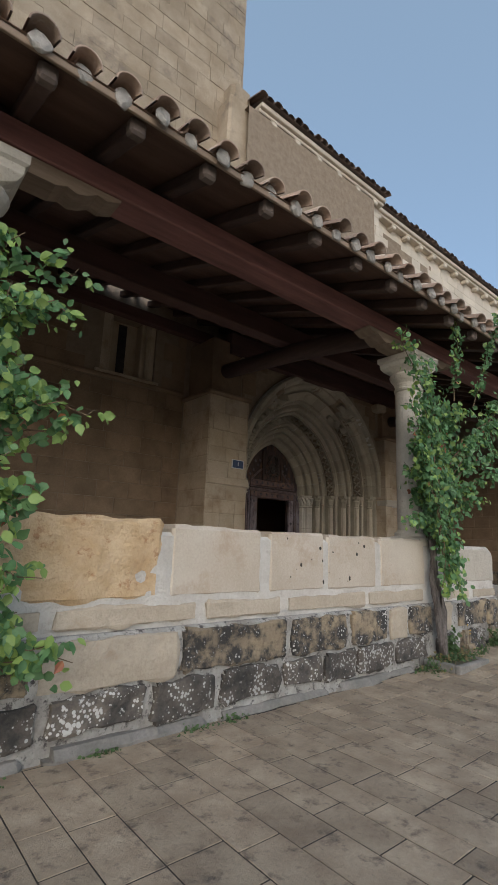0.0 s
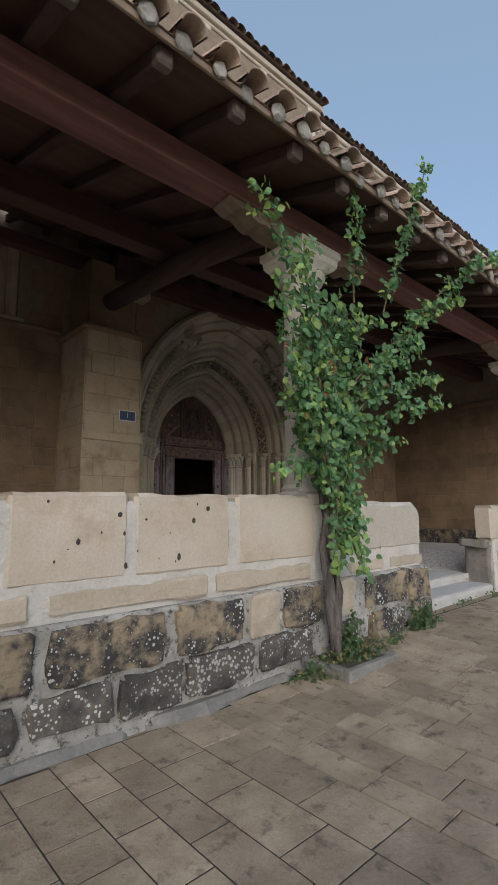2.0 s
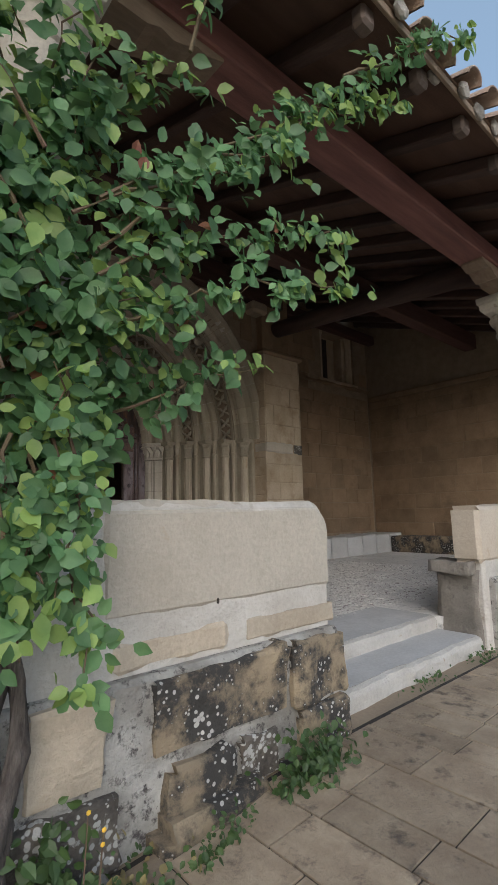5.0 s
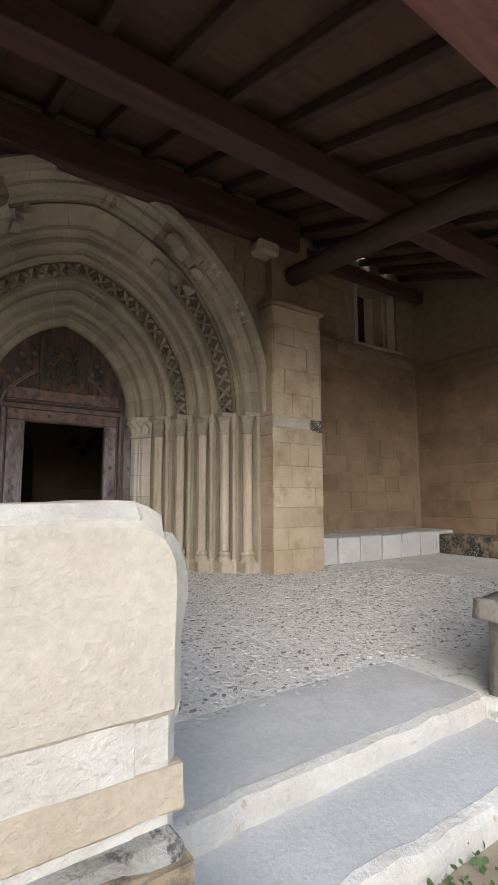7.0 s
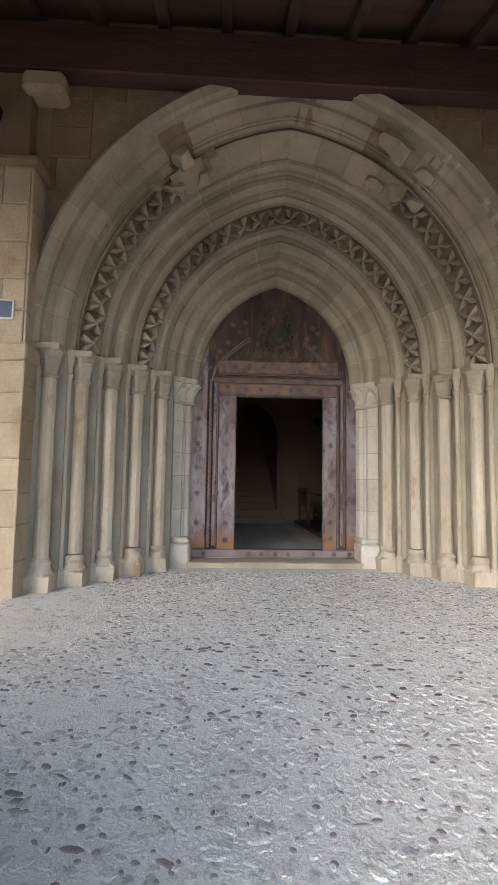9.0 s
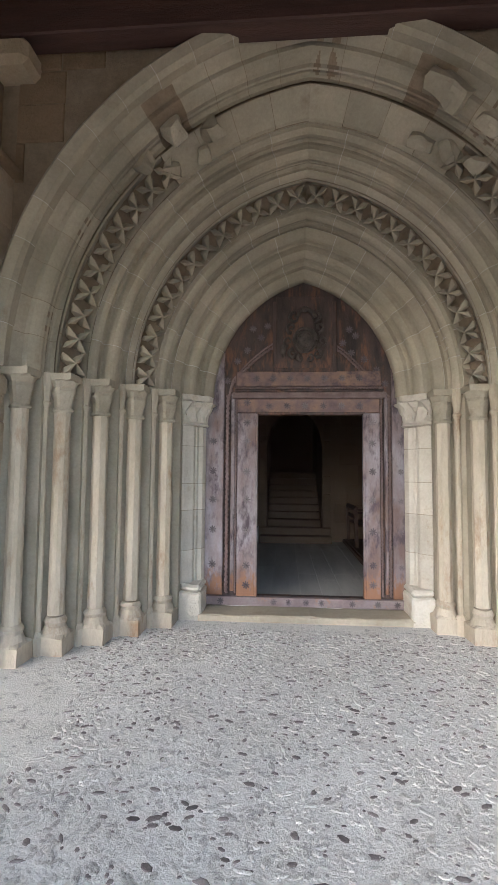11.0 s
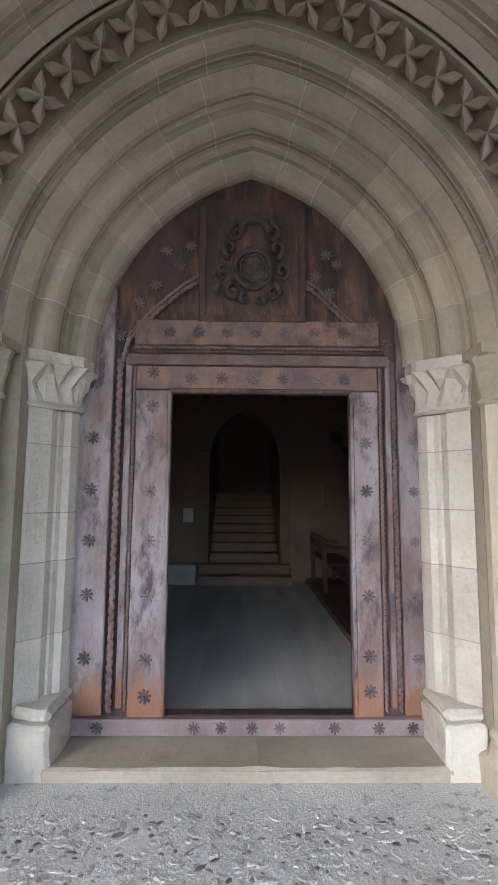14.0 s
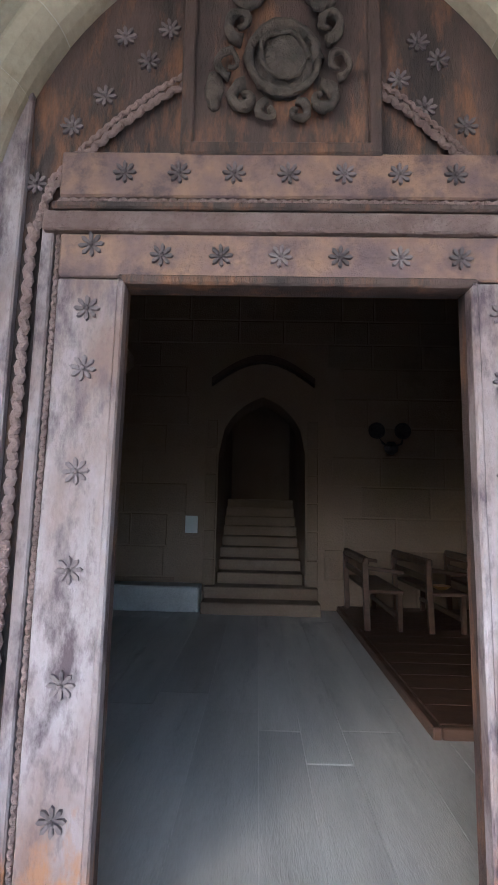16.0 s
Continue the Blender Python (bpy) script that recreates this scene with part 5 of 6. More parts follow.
wall_inner = tagged(part("wall_nave_north", bm, M_INWALL), kind="structure")
IN_BLOCKS = block_meshes("inner_block", M_INWALL)
ashlar(wall_inner, IN_BLOCKS, 6.9, 12.4, INZ, 5.2, NY, 0, 0.38, 0.7, 0.006,
       lambda a, b, z0, z1: not (b > NX0 - 0.2 and a < NX1 + 0.2 and z0 < 3.8), 0.006, 41)
hood = thing("inner_arch", "plain pointed stone arch over the inner stairway", "arch")
bm = bmesh.new()
for sgn in (-1, 1):
    prev = None
    for i in range(11):
        t = i / 10
        x = 9.17 + sgn * 0.68 * (1 - t)
        z = 3.36 + 0.32 * math.sin(math.pi / 2 * t)
        cur = [bm.verts.new((x, y, zz)) for y, zz in ((NY - 0.13, z), (NY - 0.13, z + 0.09), (NY, z + 0.12), (NY, z))]
        if prev:
            for k in range(4):
                bm.faces.new((prev[k], prev[(k + 1) % 4], cur[(k + 1) % 4], cur[k]))
        prev = cur
# raised band in pew brown; the colour stands for a recess in shadow
part("hood_moulding", bm, M_PEW, hood, "hood moulding coloured dark like a shaded recess")
for a, b in ((NX0 - 0.16, NX0 - 0.02), (NX1 + 0.02, NX1 + 0.16)):
    for k in range(6):
        z = INZ + 0.25 + k * 0.36
        box("jamb_stone", (a, NY - 0.02, z), (b, NY + 0.02, z + 0.35), M_INWALL, hood, 0.006)
stairs = thing("stone_stairs", "worn stone stairs rising through the inner arch", "stairs")
for k in range(10):
    w = (8.47, 9.90) if k < 2 else (NX0 + 0.01, NX1 - 0.01)
    y = 14.0 + k * 0.27
    box("stair", (w[0], y, INZ - 0.02), (w[1], y + 0.29 if k < 9 else 17.8, INZ + 0.14 * (k + 1)), M_INWALL, stairs, 0.012)
struct("wall_stair_1", (8.2, NY + 0.6, 0.1), (NX0, 18.0, 6.0), M_INWALL)
struct("wall_stair_2", (NX1, NY + 0.6, 0.1), (10.1, 18.0, 6.0), M_INWALL)
struct("wall_stair_3", (8.2, 17.7, 0.1), (10.1, 18.0, 6.0), M_INWALL)
bm = bmesh.new()
add_box(bm, (8.2, NY + 0.6, 4.6), (10.1, 18.0, 4.7))
tagged(part("ceiling_stair", bm, M_INWALL), kind="structure")
low_bench = thing("stone_bench", "low pale stone bench beside the inner stairs", "bench")
box("bench_body", (7.0, 14.08, INZ - 0.01), (8.44, 14.4, 0.80), M_CEMENT, low_bench, 0.02)
note = tagged(box("paper_notice", (8.20, NY - 0.03, 1.42), (8.36, NY - 0.012, 1.64), M_PAPER), "small white paper notice on the inner wall", "notice")
half = thing("wall_pillar", "engaged stone pillar with carved capital beside the door", "pillar")
lathe("shaft", [(0.22, INZ - 0.02), (0.18, INZ + 0.2), (0.17, 2.75), (0.2, 2.8)], (7.55, 12.6), M_INWALL, half, 16)
lathe("capital", [(0.18, 2.78), (0.2, 2.85), (0.24, 3.0), (0.3, 3.15), (0.3, 3.25)], (7.55, 12.6), M_INWALL, half, 16, wave=0.1, lobes=6, square=(3, 4))
br = thing("wall_sconce", "dark iron wall sconce with two round plates", "sconce")
for sx in (-1, 1):
    bm = bmesh.new()
    tube(bm, [(10.84 + sx * 0.17, NY - 0.05, 2.74), (10.84 + sx * 0.12, NY - 0.12, 2.62), (10.84, NY - 0.06, 2.56)], 0.014, 0.014)
    arm = part("arm", bm, M_IRON, br)
    bm = bmesh.new()
    bmesh.ops.create_cone(bm, cap_ends=True, segments=18, radius1=0.11, radius2=0.09, depth=0.05, matrix=Matrix.Translation((10.84 + sx * 0.17, NY - 0.04, 2.80)) @ Matrix.Rotation(radians(90), 4, "X"))
    part("disc", bm, M_IRON, arm)
lathe("boss", [(0.03, 2.48), (0.08, 2.52), (0.09, 2.58), (0.05, 2.64)], (10.84, NY - 0.07), M_IRON, br, 12)
dais = thing("wooden_platform", "low reddish wooden platform under the pews", "platform")
box("edge_board", (10.14, 11.0, INZ - 0.01), (10.19, 14.35, INZ + 0.066), M_PEW, dais, 0.008)
box("edge_board", (10.192, 11.0, INZ - 0.01), (13.4, 11.05, INZ + 0.066), M_PEW, dais, 0.008)
for k in range(12):
    y = 11.052 + k * 0.275
    box("deck_board", (10.192, y, INZ - 0.01), (13.4, y + 0.271, INZ + 0.07), M_PEW, dais, 0.004)


def pew(x, y):
    p = thing("pew", "dark brown short wooden pew with open rail back on the platform", "pew", "pews")
    L = 1.15
    box("seat", (0, 0, 0.36), (L, 0.36, 0.395), M_PEW, p, 0.01)
    box("top_rail", (0, 0.35, 0.64), (L, 0.41, 0.72), M_PEW, p, 0.015)
    box("back_rail", (0.03, 0.36, 0.48), (L - 0.03, 0.39, 0.55), M_PEW, p, 0.008)
    box("foot_rail", (0.03, 0.05, 0.12), (L - 0.03, 0.09, 0.17), M_PEW, p, 0.008)
    for xx in (0, L - 0.05):
        box("front_leg", (xx, 0.02, 0), (xx + 0.05, 0.07, 0.37), M_PEW, p, 0.006)
        bm = bmesh.new()
        add_box(bm, (xx, 0.34, 0), (xx + 0.05, 0.40, 0.68), 0.006)
        for v in bm.verts:
            v.co.y += 0.03 * v.co.z
        part("back_leg", bm, M_PEW, p)
        bm = bmesh.new()
        add_box(bm, (xx, 0.0, 0.55), (xx + 0.05, 0.38, 0.59), 0.008)
        for v in bm.verts:
            v.co.z += 0.12 * v.co.y
        part("arm_rest", bm, M_PEW, p)
    p.matrix_basis = pose(x, y, INZ + 0.07, 0, 0, 90)
    return p


p0 = pew(10.62, 13.12)
for x, y, a in ((11.24, 13.08, 92), (11.86, 13.15, 89), (12.5, 13.1, 90), (11.55, 11.7, 90), (12.2, 11.65, 88)):
    copy_thing(p0, pose(x, y, INZ + 0.07, 0, 0, a))
tray = thing("offering_plate", "small brass offering plate on a pew", "plate")
lathe("dish", [(0.05, INZ + 0.466), (0.09, INZ + 0.49), (0.10, INZ + 0.505)], (11.05, 13.3), mat("brass", (0.55, 0.34, 0.12), (0.6, 0.4, 0.16), 8, rough=0.35, metal=0.9, vary=0), tray, 16)

# ---- climbing roses ----
def leaf_mesh(name, material, s):
    bm = bmesh.new()
    leaf_into(bm, Matrix.Scale(s, 4))
    for f in bm.faces:
        f.smooth = True
    me = bpy.data.meshes.new(name)
    bm.to_mesh(me)
    bm.free()
    me.materials.append(material)
    return me


def leaf_into(bm, m):
    pts = [(0, 0, 0), (-0.30, 0.22, 0.05), (-0.36, 0.55, 0.07), (-0.17, 0.85, 0.03), (0, 1.05, -0.06), (0.17, 0.85, 0.03), (0.36, 0.55, 0.07), (0.30, 0.22, 0.05), (0, 0.3, -0.02), (0, 0.65, -0.02)]
    v = [bm.verts.new(m @ Vector(p)) for p in pts]
    for q in ((0, 8, 1), (1, 8, 9, 2), (2, 9, 3), (3, 9, 4), (0, 7, 8), (7, 6, 9, 8), (6, 5, 9), (5, 4, 9)):
        bm.faces.new([v[i] for i in q])


def leaf_pose(p, r, toward=(0, -1, 0.35)):
    n = (Vector(toward) + Vector((r.gauss(0, 0.6), r.gauss(0, 0.5), r.gauss(0, 0.5)))).normalized()
    a = r.uniform(0, 2 * math.pi)
    u = n.orthogonal().normalized()
    u = (math.cos(a) * u + math.sin(a) * n.cross(u))
    u = (u + Vector((0, 0, -0.5))).normalized()
    n = (n - n.dot(u) * u).normalized()
    m = Matrix((u.cross(n), u, n)).transposed().to_4x4()
    m.translation = p
    return m


def grow(start, end, sag, r, n=9, wob=0.03):
    a, b = Vector(start), Vector(end)
    out = []
    for i in range(n + 1):
        t = i / n
        p = a.lerp(b, t)
        p.z += sag * math.sin(math.pi * t)
        p += Vector((r.gauss(0, wob), r.gauss(0, wob * 0.6), r.gauss(0, wob))) * min(1, 3 * t)
        out.append(p)
    return out


def climbing_rose(name, label, base, shoots, seed, dens=1.0, size=0.055, singles=0, young=0.12):
    r = random.Random(seed)
    plant = thing(name, label, "climbing rose", "roses on the porch columns")
    bx, by, bz = base
    for s in range(3):
        bm = bmesh.new()
        o = Vector((r.uniform(-0.04, 0.04), r.uniform(-0.03, 0.03), 0))
        pts = [Vector((bx, by, bz - 0.08)) + o]
        for i in range(1, 9):
            z = bz + i * 0.19
            pts.append(Vector((bx + 0.06 * math.sin(i * 1.1 + s * 2.1) + 0.012 * i, by + 0.02 * i + 0.02 * math.cos(i + s), z)) + o)
        tube(bm, pts, 0.05 - 0.008 * s, 0.026, 9)
        for v in bm.verts:
            v.co += noise.noise_vector(v.co * 14) * 0.016 + noise.noise_vector(v.co * 45) * 0.008
        part("trunk", bm, M_BARK, plant, "gnarled grey-brown stem", smooth=True)
    green, yel, red = bmesh.new(), bmesh.new(), bmesh.new()
    made = 0
    meshes = [leaf_mesh("leaf", M_LEAF, size), leaf_mesh("leaf", M_LEAF, size * 1.25), leaf_mesh("leaf", M_LEAFY, size)] if singles else []
    for start, end, sag, w in shoots:
        pts = grow(start, end, sag, r)
        twig = bmesh.new()
        tube(twig, pts, 0.009, 0.003, 5)
        part("stem", twig, M_TWIG, plant)
        length = sum((q - p).length for p, q in zip(pts, pts[1:]))
        n = int(length / 0.045 * dens)
        for k in range(n):
            t = (0.12 + 0.9 * k / max(1, n)) * (len(pts) - 1)
            i = min(int(t), len(pts) - 2)
            p = pts[i].lerp(pts[i + 1], t - i)
            axis = Vector((r.gauss(0, 1), r.gauss(-0.3, 0.8), r.gauss(0, 0.8))).normalized()
            ln = r.uniform(0.05, 0.05 + w)
            tip = p + axis * ln
            for j in range(5):
                q = p.lerp(tip, 0.45 + 0.15 * j) + Vector((r.gauss(0, 0.02), r.gauss(0, 0.02), r.gauss(0, 0.02)))
                if q.y > 3.42 and q.z < 1.55:
                    q.y = 3.36
                m = leaf_pose(q, r) @ Matrix.Scale(size * r.uniform(0.6, 1.3), 4)
                u = r.random()
                end_part = k > n * 0.8
                if singles and made < singles and q.y < 3.15 and u > 0.55:
                    piece("leaf", meshes[r.randrange(3) if end_part else r.randrange(2)], plant, leaf_pose(q, r))
                    made += 1
                elif u < 0.008:
                    leaf_into(red, m)
                elif u < (young * 3 if end_part else young):
                    leaf_into(yel, m)
                else:
                    leaf_into(green, m)
    tagged(part("foliage", green, M_LEAF, plant, "dark green rose leaves", smooth=True), kind="stuff")
    tagged(part("young_foliage", yel, M_LEAFY, plant, "yellow-green young leaves", smooth=True), kind="stuff")
    tagged(part("withered_foliage", red, M_LEAFR, plant, "reddish withered leaves"), kind="stuff")
    return plant


rs = random.Random(5)
shoots = []
for k in range(38):
    z = rs.uniform(1.35, 2.85)
    a = rs.gauss(0, 42)
    ln = rs.uniform(0.4, 0.9)
    s = (6.27 + rs.uniform(-0.2, 0.2), 3.36 + rs.uniform(-0.06, 0.05), z)
    shoots.append((s, (s[0] + ln * math.sin(radians(a)), 3.22 + rs.uniform(-0.22, 0.15), min(3.5 if a > 0 else 3.1, z + ln * math.cos(radians(a)) * 0.8)), 0.06, 0.11))
for k in range(7):
    s = (6.15 + rs.uniform(-0.1, 0.2), 3.2, rs.uniform(1.4, 1.9))
    shoots.append((s, (s[0] + rs.uniform(-0.25, 0.2), 3.08, rs.uniform(0.7, 1.15)), 0.03, 0.07))
shoots += [((6.1, 3.15, 1.7), (5.3, 3.0, 3.05), 0.1, 0.12), ((6.1, 3.15, 1.9), (5.6, 3.0, 3.5), 0.1, 0.12), ((6.05, 3.1, 1.5), (5.42, 2.95, 2.5), 0.1, 0.12), ((6.0, 3.1, 1.45), (5.6, 2.95, 2.1), 0.08, 0.1),
           ((6.2, 3.1, 2.6), (5.0, 2.95, 3.72), 0.12, 0.13), ((6.2, 3.1, 2.2), (5.35, 2.9, 3.25), 0.1, 0.14), ((6.1, 3.1, 1.8), (5.5, 2.95, 2.9), 0.1, 0.14),
           ((6.3, 3.1, 2.4), (8.1, 2.85, 3.72), 0.05, 0.10), ((6.4, 3.1, 2.5), (7.75, 2.9, 3.55), 0.0, 0.10), ((6.4, 3.1, 2.0), (7.6, 2.9, 2.47), 0.05, 0.06),
           ((6.4, 3.1, 2.2), (7.65, 2.92, 2.75), 0.08, 0.06), ((6.4, 3.1, 2.3), (7.2, 2.9, 2.95), 0.08, 0.09), ((6.3, 3.0, 3.2), (6.2, 2.85, 4.25), 0.0, 0.07),
           ((6.7, 2.95, 3.2), (7.05, 2.62, 4.75), 0.0, 0.05), ((7.6, 2.85, 3.6), (8.6, 2.58, 4.35), 0.06, 0.05)]
climbing_rose("climbing_rose", "bushy green climbing rose trained up the middle column", (6.13, 3.19, 0.06), shoots, 3, 1.2, 0.066, 260, 0.15)
shoots = []
for k in range(75):
    z = rs.uniform(0.35, 3.0)
    a = rs.gauss(25, 40)
    ln = rs.uniform(0.4, 0.75)
    s = (0.92 + rs.uniform(-0.1, 0.1), 3.2, z)
    shoots.append((s, (s[0] + ln * math.sin(radians(a)), 2.98 + rs.uniform(-0.2, 0.12), z + ln * math.cos(radians(a)) * 0.6), 0.05, 0.1))
climbing_rose("climbing_rose", "light green climbing rose on the first column", (0.75, 3.12, 0.02), shoots, 9, 1.0, 0.068, 0, 0.2)
shoots = []
for k in range(44):
    z = rs.uniform(1.75, 3.4)
    a = rs.gauss(0, 60)
    s = (12.2 + rs.uniform(-0.15, 0.2), 3.36, z)
    shoots.append((s, (s[0] + 0.45 * math.sin(radians(a)), 3.3 + rs.uniform(-0.15, 0.1), z + 0.3 * math.cos(radians(a))), 0.03, 0.09))
climbing_rose("climbing_rose", "dark green climber round the far column", (12.05, 3.2, 0.1), shoots, 14, 1.0, 0.055, 0, 0.05)

# ---- planter and weeds ----
planter = thing("planter_kerb", "square grey concrete planting kerb at the foot of the rose", "planter")
kb = 0.065
for n, (a, b) in enumerate((((5.88, 2.87), (6.56, 2.94)), ((5.88, 2.94), (5.95, 3.31)), ((6.49, 2.94), (6.56, 3.30)))):
    bm = bmesh.new()
    add_box(bm, (a[0], a[1], -0.03), (b[0], b[1], ground_z(6.2) + kb), 0.012)
    part("kerb_stone", bm, M_KERB, planter)
bm = bmesh.new()
add_box(bm, (5.95, 2.94, -0.03), (6.49, 3.34, ground_z(6.2) + 0.05))
part("soil", bm, M_SOIL, planter, "dark soil with dry litter")


def tuft(name, label, x, y, w, h, n, seed, materials=(M_GRASS,), blade=0.02):
    r = random.Random(seed)
    t = thing(name, label, "weed", "weeds along the wall")
    for q, m in enumerate(materials):
        bm = bmesh.new()
        for k in range(n // len(materials)):
            p = Vector((x + r.gauss(0, w * 0.42), y + r.gauss(0, w * 0.16), 0))
            p.z = ground_z(p.x) + r.uniform(-0.01, h * r.random())
            leaf_into(bm, leaf_pose(p, r, (r.uniform(-1, 1), -0.8, 0.7)) @ Matrix.Scale(blade * r.uniform(0.7, 1.8), 4))
        tagged(part("leaves", bm, m, t), kind="stuff")
    return t


tuft("weed_tuft", "green weeds and dry stalks growing in the planter", 6.2, 3.13, 0.5, 0.15, 2600, 1, (M_GRASS, M_STRAW, M_GRASS), 0.022)
tuft("weed_tuft", "tall green weed beside the rose stem", 6.33, 3.2, 0.14, 0.42, 360, 2, (M_GRASS,), 0.035)
tuft("weed_tuft", "dark green weed growing from the wall foot", 7.55, 3.17, 0.3, 0.24, 420, 3, (M_GRASS,), 0.03)
for k, (x, y, w, h) in enumerate(((7.0, 3.12, 0.14, 0.14), (6.85, 3.1, 0.1, 0.1), (2.75, 3.24, 0.2, 0.06), (2.05, 3.24, 0.16, 0.05), (3.1, 3.26, 0.16, 0.05), (5.72, 3.22, 0.12, 0.08), (9.0, 3.40, 0.35, 0.07), (9.75, 3.36, 0.3, 0.12), (9.55, 3.75, 0.2, 0.06), (1.1, 3.2, 0.4, 0.2))):
    tuft("weed_tuft", "small green weeds at the foot of the wall", x, y, w, h, 70, 20 + k, (M_GRASS,), 0.02)
fl = thing("yellow_flower", "small yellow wild flowers by the rose stem", "flower")
for k in range(3):
    x, y, z = 6.36 + 0.1 * rnd.random(), 3.02, 0.36 + 0.14 * rnd.random()
    bm = bmesh.new()
    tube(bm, [(x, y + 0.06, 0.05), (x, y + 0.02, z * 0.6), (x, y, z)], 0.003, 0.002, 4)
    part("stalk", bm, M_TWIG, fl)
    bm = bmesh.new()
    bmesh.ops.create_icosphere(bm, subdivisions=1, radius=0.008, matrix=Matrix.Translation((x, y - 0.004, z)) @ Matrix.Diagonal((1, 0.6, 1, 1)))
    part("bloom", bm, M_FLOWER, fl)

# ---- pebbles of the porch floor ----
verts, faces = [], []
rp = random.Random(77)


def pebble(vs, fs, x, y, z, rx, ry, h, a):
    b = len(vs)
    ca, sa = math.cos(a), math.sin(a)
    for rr, zz in ((1.0, -0.001), (0.7, h * 0.8)):
        for k in range(6):
            t = math.pi * k / 3
            px, py = rx * rr * math.cos(t), ry * rr * math.sin(t)
            vs.append((x + px * ca - py * sa, y + px * sa + py * ca, z + zz))
    vs.append((x, y, z + h))
    for k in range(6):
        q = (k + 1) % 6
        fs.append((b + k, b + q, b + 6 + q, b + 6 + k))
        fs.append((b + 6 + k, b + 6 + q, b + 12))


dark = []
y = 4.30
while y < 9.0:
    x = 6.0
    while x < 13.5:
        px, py = x + rp.uniform(-0.03, 0.03), y + rp.uniform(-0.03, 0.03)
        patch = noise.noise(Vector((px * 1.5, py * 1.5, 2.0)))
        edge = px < 7.4 + 0.3 * math.sin(py * 2) and py > 6.5
        if patch < 0.38 + 0.10 * rp.random() and py > 4.42 + 0.10 * noise.noise(Vector((px * 2.2, 0, 0))) and not edge and rp.random() < 0.85:
            rx, ry = rp.choice((rp.uniform(0.008, 0.02), rp.uniform(0.014, 0.045))), rp.uniform(0.008, 0.022)
            if rp.random() < 0.27:
                dark.append((px, py, rx, ry))
            else:
                pebble(verts, faces, px, py, FLOOR - 0.006, rx * 1.15, ry * 1.15, rp.uniform(0.005, 0.011), rp.uniform(0, 3.1))
        x += 0.05
    y += 0.042
me = bpy.data.meshes.new("pebbles")
me.from_pydata(verts, [], faces)
me.materials.append(M_PEBBLE)
ob = new("pebbles", me)
ob.parent = floor
tagged(ob, "pale rounded pebbles set in mortar", kind="stuff")
# dark spots: some are stones, some the shadow in floor pits
vs, fs = [], []
pebble(vs, fs, 0, 0, 0, 1, 0.6, 0.25, 0)
pm = bpy.data.meshes.new("pebble")
pm.from_pydata(vs, [], fs)
pm.materials.append(M_PEBBLE_D)
dark.sort(key=lambda q: (q[0] - 9.1) ** 2 + (q[1] - 6.6) ** 2 * 0.6)
for px, py, rx, ry in dark[:290]:
    piece("pebble", pm, floor, Matrix.Translation((px, py, FLOOR - 0.003)) @ Matrix.Rotation(rp.gauss(0, 0.5), 4, "Z") @ Matrix.Diagonal((rx * rp.uniform(0.5, 1.0), rx * 0.7, 0.012, 1)))

verts, faces = [], []
for px, py, rx, ry in dark[290:]:
    pebble(verts, faces, px, py, FLOOR - 0.0035, rx * rp.uniform(0.5, 1.0), ry * 0.8, 0.004, rp.gauss(0, 0.5))
me = bpy.data.meshes.new("dark_pebbles")
me.from_pydata(verts, [], faces)
me.materials.append(M_PEBBLE_D)
ob = new("dark_pebbles", me)
ob.parent = floor
tagged(ob, "dark pebbles, and pit shadows drawn as dark spots", kind="stuff")

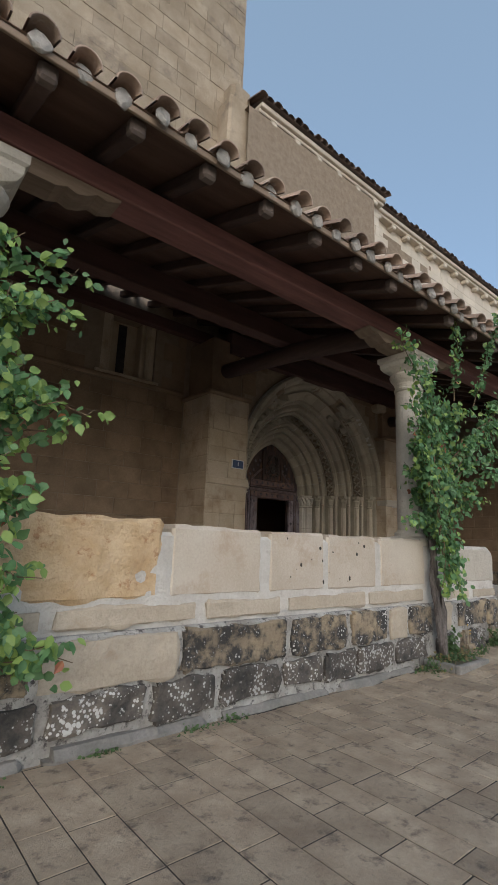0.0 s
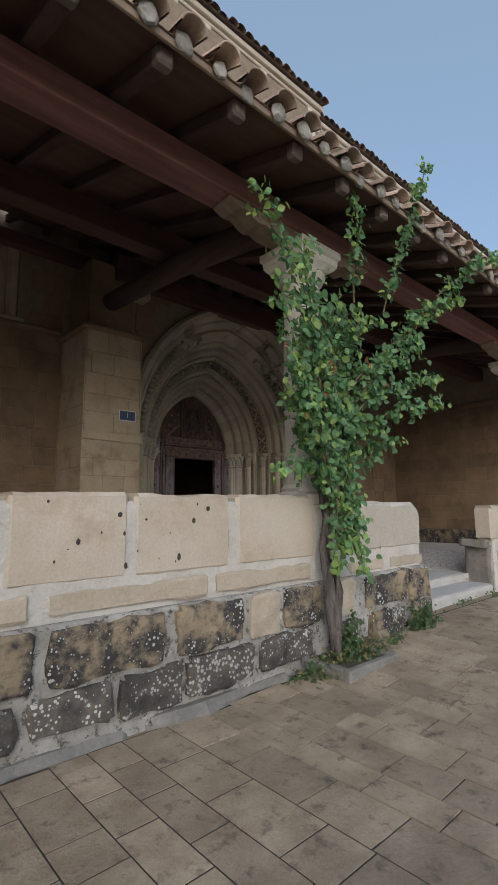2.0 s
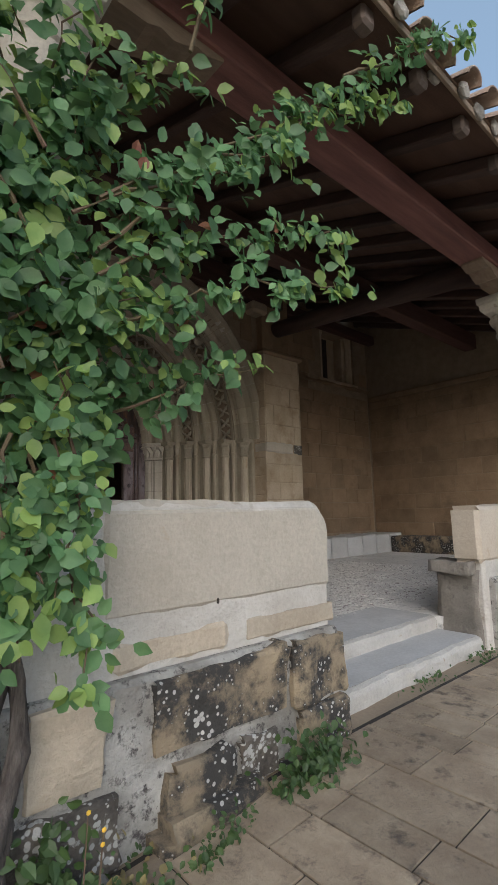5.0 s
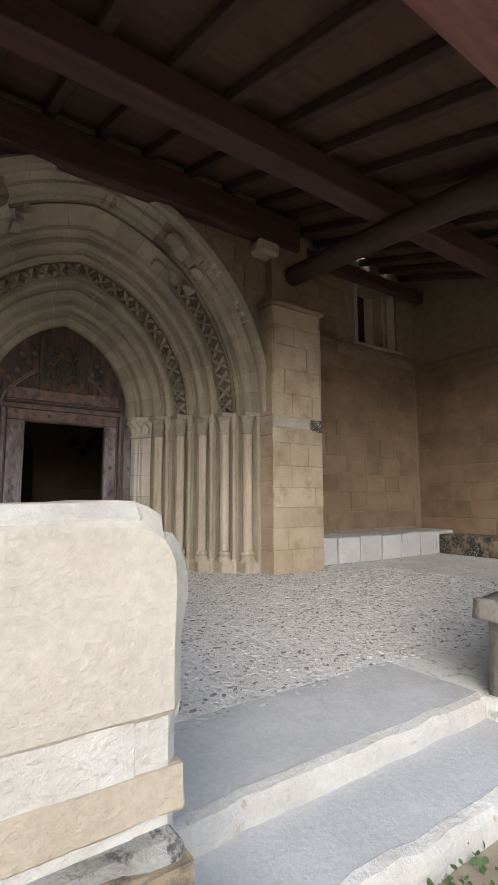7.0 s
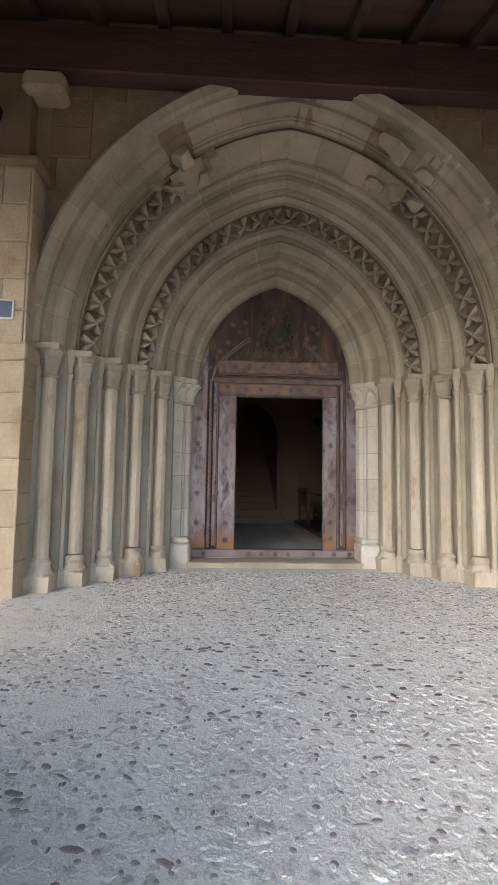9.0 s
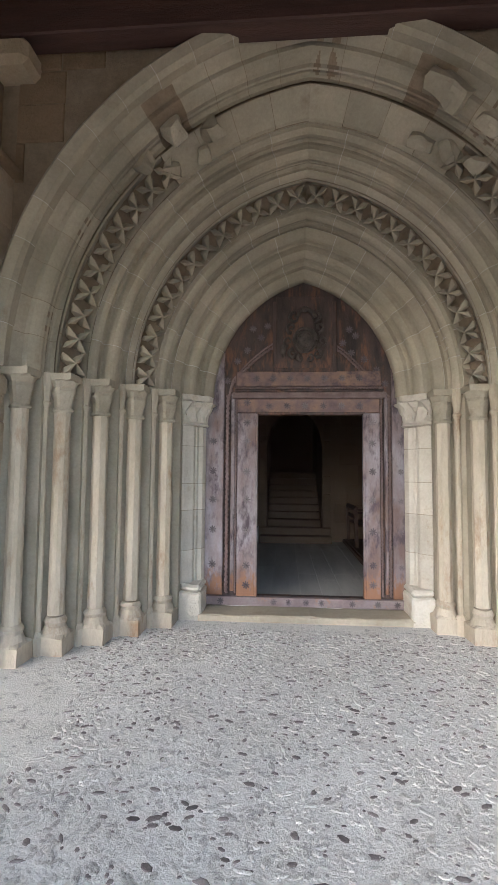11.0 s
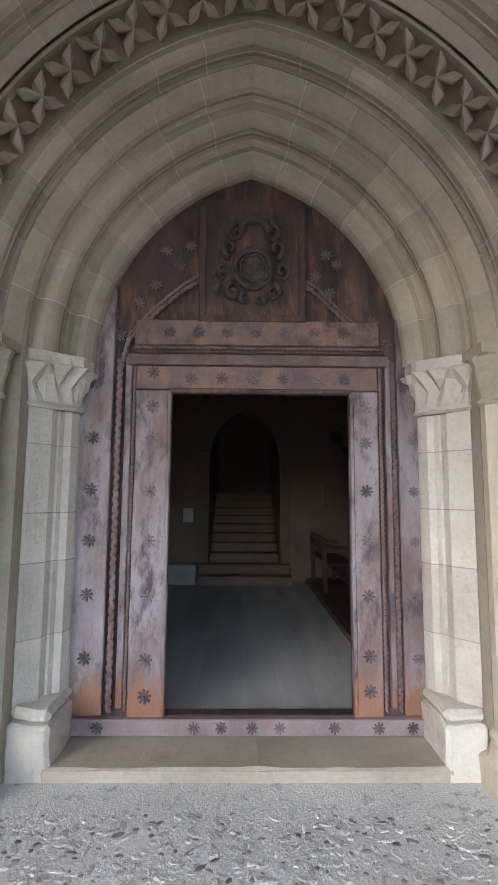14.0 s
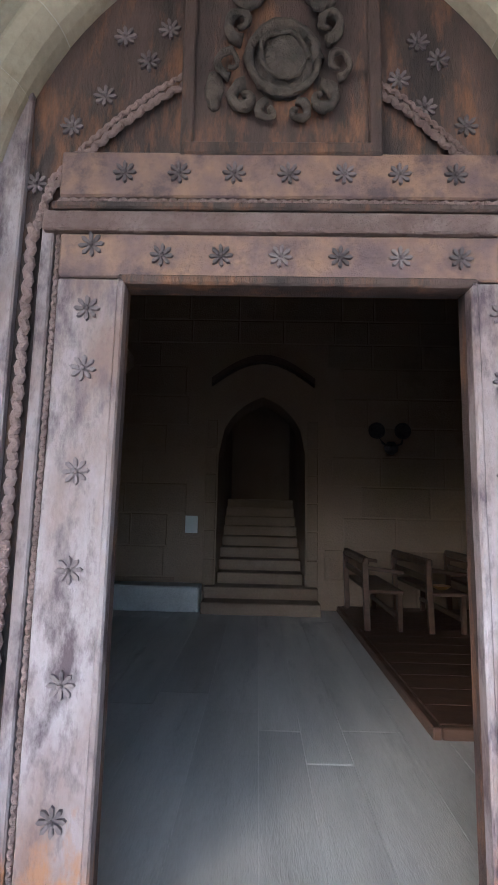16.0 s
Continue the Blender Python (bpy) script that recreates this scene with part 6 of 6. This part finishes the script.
# ---- floor boards of the nave ----
SLABS = block_meshes("floor_board", M_INFLOOR, 4, 0.004)
flip = Matrix.Rotation(radians(-90), 4, "X")
nave_floor = bpy.data.objects["floor_nave"]
x = 7.0
k = 0
while x < 11.4:
    w = rnd.choice((0.24, 0.28, 0.34))
    y = 9.66 - rnd.uniform(0.2, 2.0)
    while y < 14.2:
        ln = rnd.uniform(2.2, 3.8)
        a, b = max(y, 9.66), min(y + ln, 14.3)
        if b - a > 0.1:
            piece("floor_board", SLABS[rnd.randrange(4)], nave_floor, Matrix.Translation((x + w / 2, (a + b) / 2, INZ - 0.01)) @ flip @ Matrix.Diagonal((w - 0.004, 0.0112, b - a - 0.001, 1)))
        y += ln
    x += w
    k += 1

# ---- paving stones of the forecourt ----
PAVE = block_meshes("paving_stone", M_PAVE, 6, 0.004)
M_PAVE_FAR = mat("stone_paving_joined", (0.27, 0.205, 0.14), (0.40, 0.32, 0.225), 3.5, c3=(0.12, 0.092, 0.07), spot=0.54, spot_scale=8.0, sharp=0.14, vary=0.17, bump=0.6, rough=0.8, island=True)
far = bmesh.new()
x = -1.85
while x < 13.2:
    w = rnd.choice((0.21, 0.25, 0.30))
    y = -2.0 + rnd.uniform(-0.4, 0)
    while y < 3.28:
        ln = rnd.choice((0.24, 0.32, 0.40, 0.48))
        a, b = max(y, -2.0), min(y + ln, 3.29)
        if b - a > 0.06:
            cx = x + w / 2
            h = 0.0135 * rnd.uniform(0.92, 1.1)
            if 0.6 < cx < 10.2 and b > 0.9:
                slope = math.atan((ground_z(x + w) - ground_z(x)) / w)
                piece("paving_stone", PAVE[rnd.randrange(6)], pavement,
                      Matrix.Translation((cx, (a + b) / 2, ground_z(cx) - 0.012)) @ Matrix.Rotation(-slope, 4, "Y") @ flip @ Matrix.Diagonal((w - 0.009, h, b - a - 0.009, 1)))
            else:
                v = [far.verts.new((px, py, ground_z(px) - 0.012 + pz)) for px, py, pz in ((x, a, 0), (x + w, a, 0), (x + w, b, 0), (x, b, 0), (x + 0.006, a + 0.006, h), (x + w - 0.006, a + 0.006, h), (x + w - 0.006, b - 0.006, h), (x + 0.006, b - 0.006, h))]
                far.faces.new(v[4:])
                for i in range(4):
                    far.faces.new((v[i], v[(i + 1) % 4], v[4 + (i + 1) % 4], v[4 + i]))
        y += ln
    x += w
tagged(part("outer_paving", far, M_PAVE_FAR, pavement), kind="stuff")
